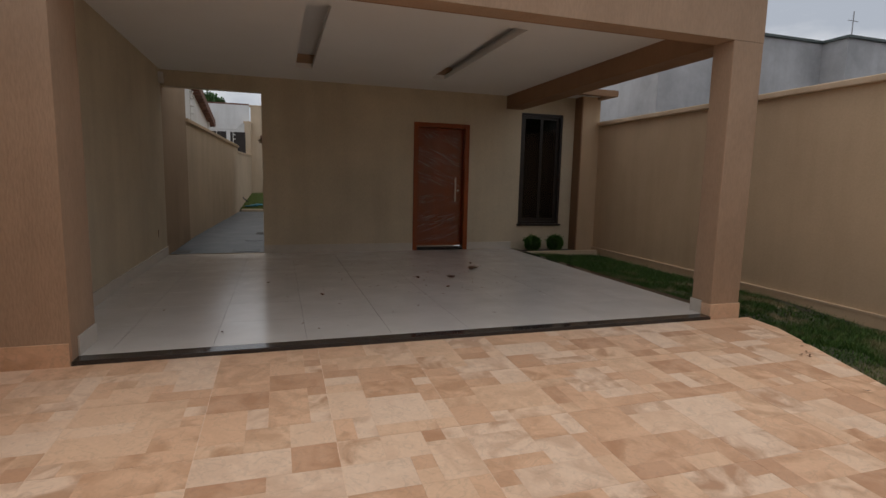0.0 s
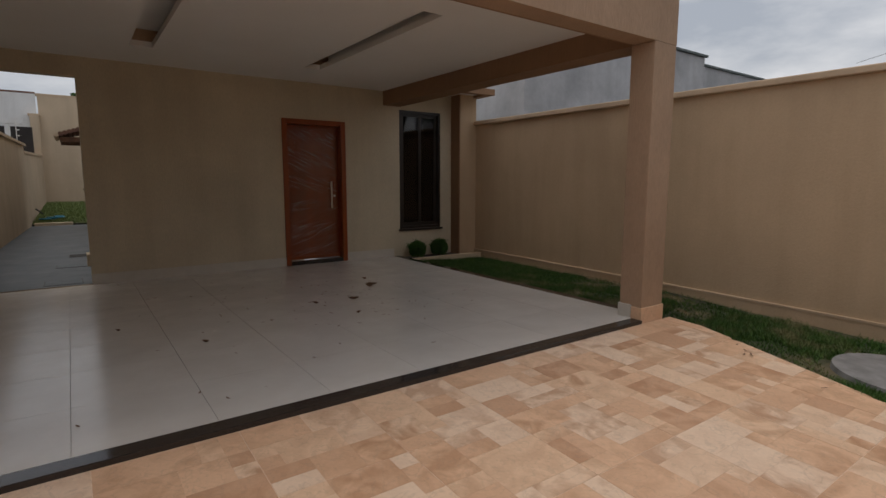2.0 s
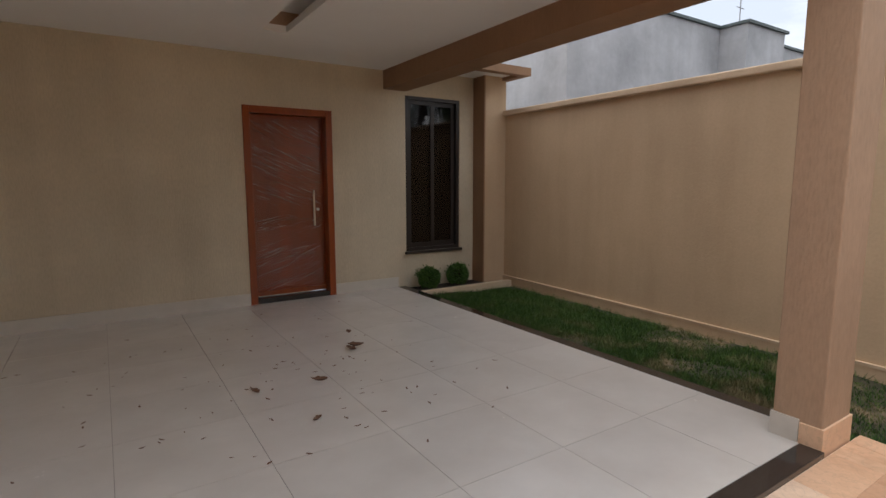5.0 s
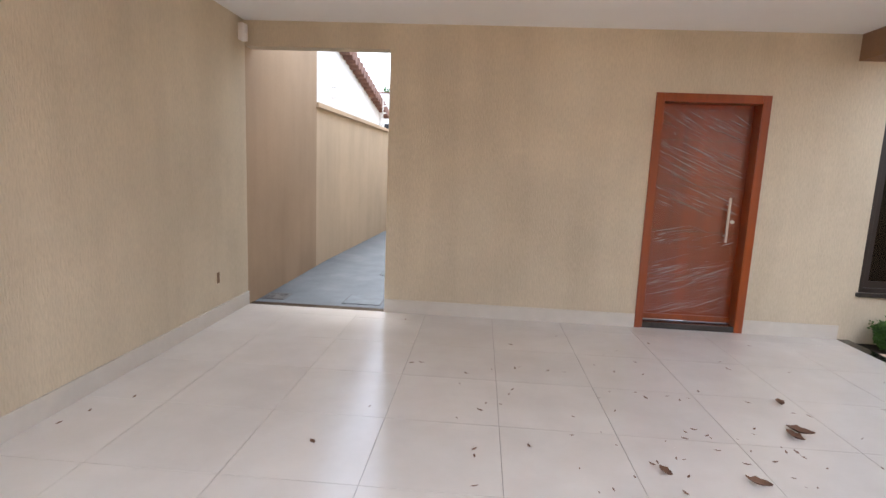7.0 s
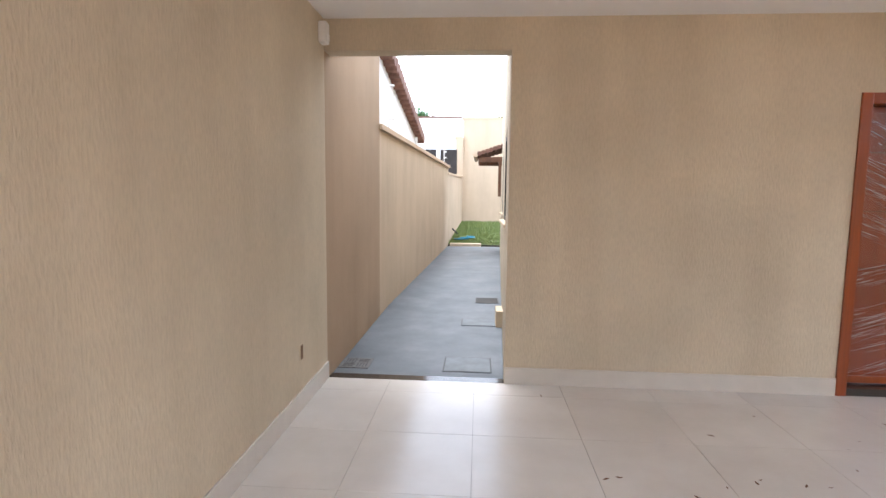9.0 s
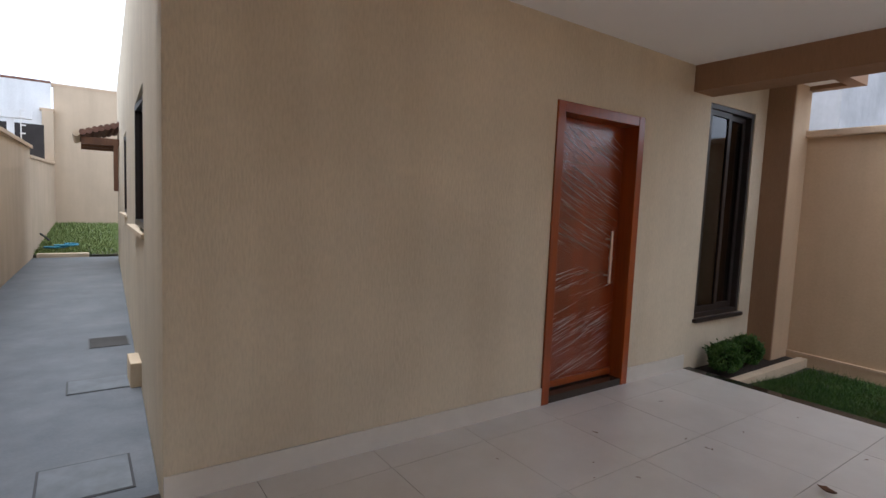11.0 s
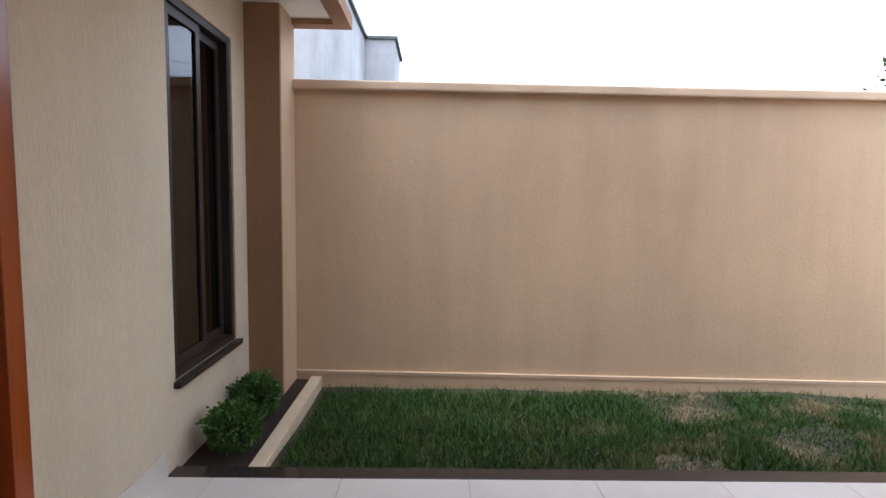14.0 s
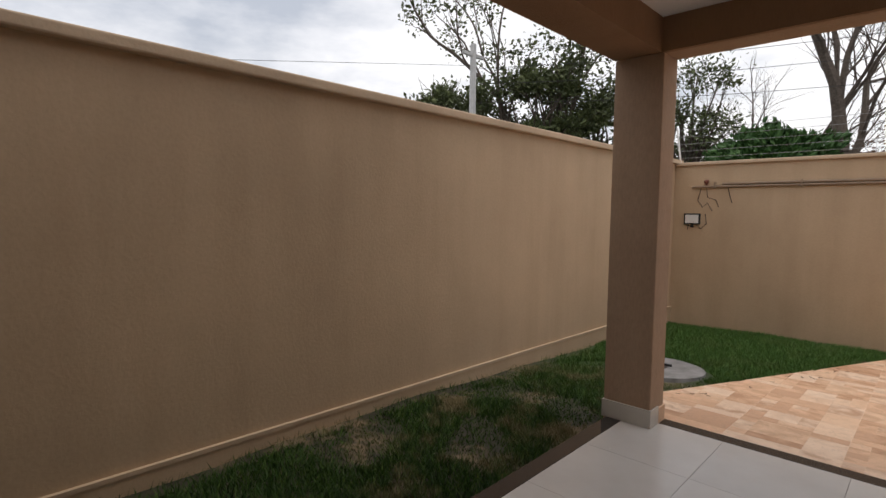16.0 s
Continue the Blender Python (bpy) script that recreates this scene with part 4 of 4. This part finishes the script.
part("wall", prism([(-0.95, 11.0), (-0.64, 11.0), (-0.60, 17.3), (-0.95, 17.3)], -0.3, lambda x, y: rake(y) - 0.03), M_white, gable)
for k in range(30):
    y = 17.75 - 0.235 * k
    bm = bmesh.new()
    tube(bm, (-4.5, y, rake(y) + 0.05), (-0.44, y, rake(y) + 0.05), 0.115, 0.115, 10)
    part("roof_tile_course", bm, M_rooftile, gable)
part("verge_board", prism([(-0.50, 10.9), (-0.46, 10.9), (-0.46, 17.9), (-0.50, 17.9)], lambda x, y: rake(y) + 0.0, lambda x, y: rake(y) + 0.12), M_rooftile, gable)
part("downpipe", boxes((-0.60, -0.54, 17.25, 17.31, -0.3, 3.0)), M_pvc, gable)
back_house = thing("neighbour_outbuilding", "white outbuilding with dark opening behind the fence", "house")
part("wall", boxes((-4.0, 0.26, 23.22, 23.35, -0.3, 4.0)), M_white, back_house)
part("roof", boxes((-4.2, 0.26, 23.22, 23.5, 4.0, 4.06)), M_rooftile, back_house)
part("fascia", boxes((-3.5, 0.0, 21.0, 21.15, 2.85, 3.0)), M_white, back_house)
part("post", boxes((-0.42, -0.30, 21.02, 21.12, -0.3, 2.85)), M_white, back_house)
part("post", boxes((-1.25, -1.20, 21.02, 21.12, -0.3, 2.85)), M_white, back_house)
# Near-black panels paint the shade inside the opening.
part("dark_opening", boxes((-3.5, -0.12, 22.0, 22.1, -0.3, 2.85), (-0.12, 0.16, 22.0, 22.1, 2.06, 2.85)), M_unlit, back_house)
lad = thing("insulator_rack", "thin insulator rack of the neighbour's electric fence", "fence")
for y in (12.2, 15.6, 19.2):
    t = bmesh.new()
    tube(t, (-0.42 + side(y), y, 2.22), (-0.42 + side(y), y, 2.85), 0.010, 0.010, 5)
    part("post", t, M_pvc, lad)
    for z in (2.4, 2.55, 2.7, 2.83):
        part("insulator", boxes((-0.43 + side(y), -0.35 + side(y), y - 0.012, y + 0.012, z - 0.012, z + 0.012)), M_pvc, lad)

# rear porch eave of the house
por = thing("rear_eave", "small clay-tiled rear eave on timber rafters", "eave")
for k in range(9):
    x = 0.78 + 0.09 * k
    bm = bmesh.new()
    tube(bm, (x, 17.6, 2.36 + 0.03 * k), (x, 19.4, 2.36 + 0.03 * k), 0.055, 0.055, 8)
    part("roof_tile", bm, M_rooftile if k else M_fence_l, por)
for y in (17.7, 18.5, 19.3):
    part("rafter", boxes((0.85, 1.5, y, y + 0.07, 2.2, 2.32)), M_wood_old, por)
part("door_post", boxes((1.32, 1.39, 17.7, 17.8, 1.4, 2.2)), M_wood_old, por)

# ---- grey building behind the right boundary wall ----
gb = thing("grey_building", "bare grey cement-rendered neighbouring building", "building")
part("wall", boxes((8.25, 20, 9.15, 20, -0.3, 4.24)), M_grey, gb)
part("projection", boxes((12.35, 13.75, 8.62, 9.147, -0.3, 4.24)), M_grey, gb)
M_flash = plain("dark metal flashing", (0.07, 0.09, 0.085), 0.5, 0.2)
part("flashing", boxes((8.2, 12.30, 9.10, 9.25, 4.24, 4.29), (12.30, 13.82, 8.57, 8.72, 4.24, 4.29), (12.30, 12.45, 8.72, 9.25, 4.24, 4.29), (13.7, 13.82, 8.72, 9.25, 4.24, 4.29), (13.82, 20, 9.10, 9.25, 4.24, 4.29), (8.2, 8.35, 9.25, 20, 4.24, 4.29)), M_flash, gb)
ant = bmesh.new()
tube(ant, (13.5, 9.4, 4.24), (13.5, 9.4, 5.1), 0.012, 0.012, 5)
tube(ant, (13.35, 9.4, 4.9), (13.65, 9.4, 4.9), 0.008, 0.008, 5)
part("antenna", ant, M_wire, gb)


# ---- trees beyond the street wall ----
def limbs(bm, rng, a, d, length, r, depth, tips, spread, rise):
    """Recursive limbs of tapering, slightly wandering pieces."""
    p, d = Vector(a), Vector(d).normalized()
    n = 4
    for i in range(n):
        q = p + d * (length / n)
        r1 = r * (1 - 0.38 * (i + 1) / n) if depth else r * (1 - 0.9 * (i + 1) / n)
        r0 = r * (1 - 0.38 * i / n) if depth else r * (1 - 0.9 * i / n)
        stick(*bm, p, q, r0, max(0.004, r1), 6 if r > 0.04 else 4)
        p = q
        d = (d + Vector((rng.gauss(0, 0.15), rng.gauss(0, 0.15), rng.gauss(0, 0.10) + rise))).normalized()
        if depth and i >= 1:
            e = (d + Vector((rng.gauss(0, spread), rng.gauss(0, spread), rng.gauss(0.1, spread * 0.6)))).normalized()
            limbs(bm, rng, p, e, length * rng.uniform(0.5, 0.75), r0 * 0.5, depth - 1, tips, spread, rise)
    tips.append(p.copy())
    if depth:
        limbs(bm, rng, p, d, length * 0.65, r * 0.6, depth - 1, tips, spread, rise)


def tree(label, x, y, height, r, seed, depth=3, lean=(0, 0), spread=0.6, leaves=0, mat=None, size=0.22, ball=0.6, low=0.0, rise=0.02):
    rng = random.Random(seed)
    t = thing("tree", label, "tree", "street trees", (x, y, -0.42))
    bm, tips = ([], []), []
    limbs(bm, rng, (0, 0, 0), (lean[0], lean[1], 1), height * 0.42, r, depth, tips, spread, rise)
    raw("trunk", bm[0], bm[1], M_bark).parent = t
    if leaves:
        pts = [p for p in tips if p.z > low]

        def place(g):
            c = pts[g.randrange(len(pts))]
            d = Vector((g.gauss(0, 1), g.gauss(0, 1), g.gauss(0, 0.8)))
            return c + d * ball * 0.55, d.normalized()

        v, f = leaf_cloud(leaves, place, size, seed)
        raw("crown", v, f, mat).parent = t
    return t


def leafy_tree(label, x, y, base, crown, rx, rz, clumps, leaves, seed, size=0.2, clump=0.55, mat=None):
    """A forked tree whose limbs reach into separate clumps of leaves."""
    rng = random.Random(seed)
    t = thing("tree", label, "tree", "street trees", (x, y, -0.42))
    bm = ([], [])
    fork = Vector((rng.uniform(-0.2, 0.2), rng.uniform(-0.2, 0.2), base))
    stick(*bm, (0, 0, 0), fork, 0.17, 0.12, 8)
    cs = []
    for _ in range(clumps):
        d = Vector((rng.gauss(0, 1), rng.gauss(0, 1), rng.gauss(0, 1))).normalized() * rng.uniform(0.45, 1.0)
        c = Vector((d.x * rx, d.y * rx, crown + d.z * rz))
        cs.append((c, clump * rng.uniform(0.6, 1.3)))
        m = fork.lerp(c, 0.5) + Vector((rng.gauss(0, 0.2), rng.gauss(0, 0.2), 0.25))
        stick(*bm, fork, m, 0.075, 0.04, 6)
        stick(*bm, m, c, 0.04, 0.012, 5)
        for _ in range(3):
            e = c + Vector((rng.gauss(0, 0.5), rng.gauss(0, 0.5), rng.gauss(0.2, 0.4)))
            stick(*bm, m.lerp(c, 0.6), e, 0.015, 0.005, 4)
    raw("trunk", bm[0], bm[1], M_bark).parent = t

    def place(g):
        c, r = cs[g.randrange(len(cs))]
        d = Vector((g.gauss(0, 1), g.gauss(0, 1), g.gauss(0, 0.75)))
        return c + d * r * 0.55, d.normalized()

    v, f = leaf_cloud(leaves, place, size, seed)
    raw("crown", v, f, mat or M_green).parent = t


leafy_tree("leafy green street tree with open crown", 15.6, -10.6, 3.6, 6.2, 2.2, 2.1, 34, 9000, 2)
leafy_tree("leafy green street tree behind the pole", 18.9, -8.2, 3.4, 6.0, 2.0, 1.2, 20, 5200, 5)
leafy_tree("leafy green street tree near the corner", 14.2, -12.6, 3.0, 5.2, 2.0, 1.9, 24, 6000, 7)
leafy_tree("half bare street tree with pale twigs", 11.0, -12.6, 2.6, 5.6, 2.2, 2.1, 34, 4600, 14, 0.15)
leafy_tree("low green scrub beyond the street", 13.0, -16.0, 1.5, 3.4, 3.0, 1.3, 30, 6500, 15)
tree("tall thin street tree with sparse foliage", 16.7, -10.3, 14.0, 0.19, 9, 3, (0.05, 0.03), 0.36, 1500, M_green, 0.2, 0.5, 6.5)
tree("tall thin street tree with pale bark", 15.9, -11.2, 13.0, 0.15, 10, 3, (-0.03, 0.0), 0.34, 900, M_green, 0.2, 0.5, 6.5)
tree("bare dark street tree with forked trunk", 6.25, -11.5, 12.0, 0.30, 22, 4, (-0.16, 0.0), 0.5)
tree("bare leaning street tree with thick limbs", 6.6, -11.5, 12.5, 0.30, 27, 4, (-0.60, 0.0), 0.5)
tree("bare slender street tree", 7.9, -12.4, 9.6, 0.17, 33, 4, (-0.05, 0), 0.5)
tree("bare slender street tree by the wires", 3.3, -12.4, 11.0, 0.13, 37, 4, (-0.02, 0), 0.45)
tree("bare slender street tree over the scrub", 9.2, -14.5, 8.0, 0.10, 39, 4, (-0.1, 0), 0.55)
leafy_tree("thin twiggy brown street tree", 3.6, -14.0, 1.6, 3.9, 2.4, 1.7, 40, 3800, 41, 0.11, 0.7, M_dead)
leafy_tree("thin twiggy brown street tree further off", 10.3, -17.0, 1.6, 3.6, 2.6, 1.6, 36, 2500, 45, 0.11, 0.7, M_dead)
leafy_tree("brown twiggy scrub behind the gate", 0.6, -13.5, 1.6, 4.0, 2.4, 1.7, 40, 3500, 47, 0.11, 0.7, M_dead)


def round_tree(label, x, y, z, rx, rz, seed):
    t = thing("tree", label, "tree", "street trees", (x, y, -0.42))
    bm = bmesh.new()
    tube(bm, (0, 0, 0), (0, 0, z + 0.42), 0.14, 0.08)
    for k in range(7):
        a = k * 0.9
        tube(bm, (0, 0, z - 0.5), (math.cos(a) * rx * 0.7, math.sin(a) * rx * 0.7, z + 0.5), 0.06, 0.02, 5)
    part("trunk", bm, M_bark, t)

    def place(g):
        a, v = g.uniform(0, 6.283), g.uniform(-0.7, 1.0)
        q = math.sqrt(max(0, 1 - v * v))
        k = (0.8 + 0.35 * noise.noise((math.cos(a) * 2.2 + seed, math.sin(a) * 2.2, v * 2.5))) * g.uniform(0.75, 1.05)
        d = (q * math.cos(a), q * math.sin(a), v)
        return (d[0] * rx * k, d[1] * rx * k, z + 0.42 + d[2] * rz * k), d

    v, f = leaf_cloud(7000, place, 0.24, seed)
    raw("crown", v, f, M_dense).parent = t


round_tree("dense round bright green street tree", 7.7, -11.2, 2.7, 2.4, 1.75, 6)
round_tree("distant dense green tree behind the yard", -3.0, 36.0, 4.8, 1.8, 1.7, 12)
round_tree("distant pale green tree behind the back wall", 3.2, 40.0, 5.6, 2.2, 1.2, 15)

# ---- pole and cables ----
pole = thing("utility_pole", "pale concrete utility pole beyond the wall", "pole", at=(15.1, -5.2, -0.42))
t = bmesh.new()
tube(t, (0, 0, 0), (0, 0, 7.3), 0.14, 0.10, 10)
part("shaft", t, M_post, pole)
part("crossarm", boxes((-0.05, 0.05, -0.5, 0.5, 6.9, 7.0)), M_post, pole)
for z, dx in ((5.6, 0), (6.1, 0.05), (6.6, 0), (5.0, 0)):
    pts = [(15.1 + dx - (19.1 * k / 10), -5.2 - 4.5 * k / 10, z + 0.0 - 0.5 * math.sin(math.pi * k / 10)) for k in range(11)]
    tagged(part("power_cable", chain(pts, 0.007, 4), M_black), "thin dark overhead cable along the street", "cable", "overhead cables")
pts = [(15.1 + 6 * k / 10, -5.2 + 13 * k / 10, 6.2 - 1.3 * k / 10) for k in range(11)]
tagged(part("power_cable", chain(pts, 0.007, 4), M_black), "thin dark overhead cable to a neighbour", "cable", "overhead cables")

# ---- patio tiles ----
PITCH = 0.643
xs = [WX] + [0.87 + PITCH * k for k in range(-1, 7)] + [EDGE_X]
ys = [EDGE_Y + PITCH * k for k in range(8)] + [HY]
tile_meshes = {}
for x0, x1 in zip(xs, xs[1:]):
    for y0, y1 in zip(ys, ys[1:]):
        a, b = round((x1 - x0) / 2 - 0.0015, 4), round((y1 - y0) / 2 - 0.0015, 4)
        if (a, b) not in tile_meshes:
            tile_meshes[a, b] = mesh_of("tile", boxes((-a, a, -b, b, -0.006, 0.0)), M_tile)
        o = new("tile", tile_meshes[a, b])
        o.location = ((x0 + x1) / 2, (y0 + y1) / 2, 0.0)
        o.parent = bed

# ---- driveway paving, random ashlar of slate-look pieces ----
drive_ob = bpy.data.objects["driveway"]
CELL, PX0, NX, NY, TILE = 0.643 / 6, -0.563, 59, 47, 6
TX, TY = 4, 0
rngp = random.Random(12)
free = [[True] * NX for _ in range(NY)]
sizes = [(3, 2), (2, 2), (3, 3), (2, 1), (1, 2), (4, 2), (2, 3), (1, 1), (3, 1), (4, 3)]
weights = [6, 5, 3, 4, 2, 4, 3, 1.5, 2, 2]
slope = math.degrees(math.atan(0.0486))
stone_meshes, rest_v, rest_f, made = {}, [], [], 0
for j in range(NY):
    for i in range(NX):
        if not free[j][i]:
            continue
        opts = rngp.choices(sizes, weights, k=6) + [(1, 1)]
        for w, h in opts:
            if i + w <= NX and j + h <= NY and (i + TX) // TILE == (i + w - 1 + TX) // TILE and (j + TY) // TILE == (j + h - 1 + TY) // TILE and all(free[j + q][i + p] for p in range(w) for q in range(h)):
                break
        for p in range(w):
            for q in range(h):
                free[j + q][i + p] = False
        x0, x1 = PX0 + i * CELL, PX0 + (i + w) * CELL
        y1, y0 = 4.345 - j * CELL, 4.345 - (j + h) * CELL
        y0 = max(y0, SY + 0.005)
        x0 += 0.003 if (i + TX) % TILE == 0 else 0
        y1 -= 0.003 if (j + TY) % TILE == 0 else 0
        if x0 > border(y1) or y1 - y0 < 0.02:
            continue
        cx, cy, a, b = (x0 + x1) / 2, (y0 + y1) / 2, (x1 - x0) / 2 - 0.0003, (y1 - y0) / 2 - 0.0003
        if x1 > border(y0) - 0.01 or made >= 300:
            k = len(rest_v)
            pts = [(x0, y0), (x1, y0), (x1, y1), (x0, y1)]
            pts = [(min(x, border(y) + 0.03), y) for x, y in pts]
            rest_v += [(x, y, drive(x, y)) for x, y in pts] + [(x, y, drive(x, y) - 0.007) for x, y in pts]
            rest_f += [(k, k + 1, k + 2, k + 3), (k, k + 4, k + 5, k + 1), (k + 1, k + 5, k + 6, k + 2), (k + 2, k + 6, k + 7, k + 3), (k + 3, k + 7, k + 4, k)]
        else:
            key = (round(a, 4), round(b, 4))
            if key not in stone_meshes:
                stone_meshes[key] = mesh_of("paving_stone", boxes((-a, a, -b, b, -0.007, 0.0)), M_paver)
            o = new("paving_stone", stone_meshes[key])
            o.matrix_basis = pose(cx, cy, drive(cx, cy), slope, 0, 0)
            o.parent = drive_ob
            made += 1
rest = raw("paving_rest", rest_v, rest_f, M_paver)
rest.parent = drive_ob
tagged(rest, "tan slate-look paving further from the carport", kind="stuff")
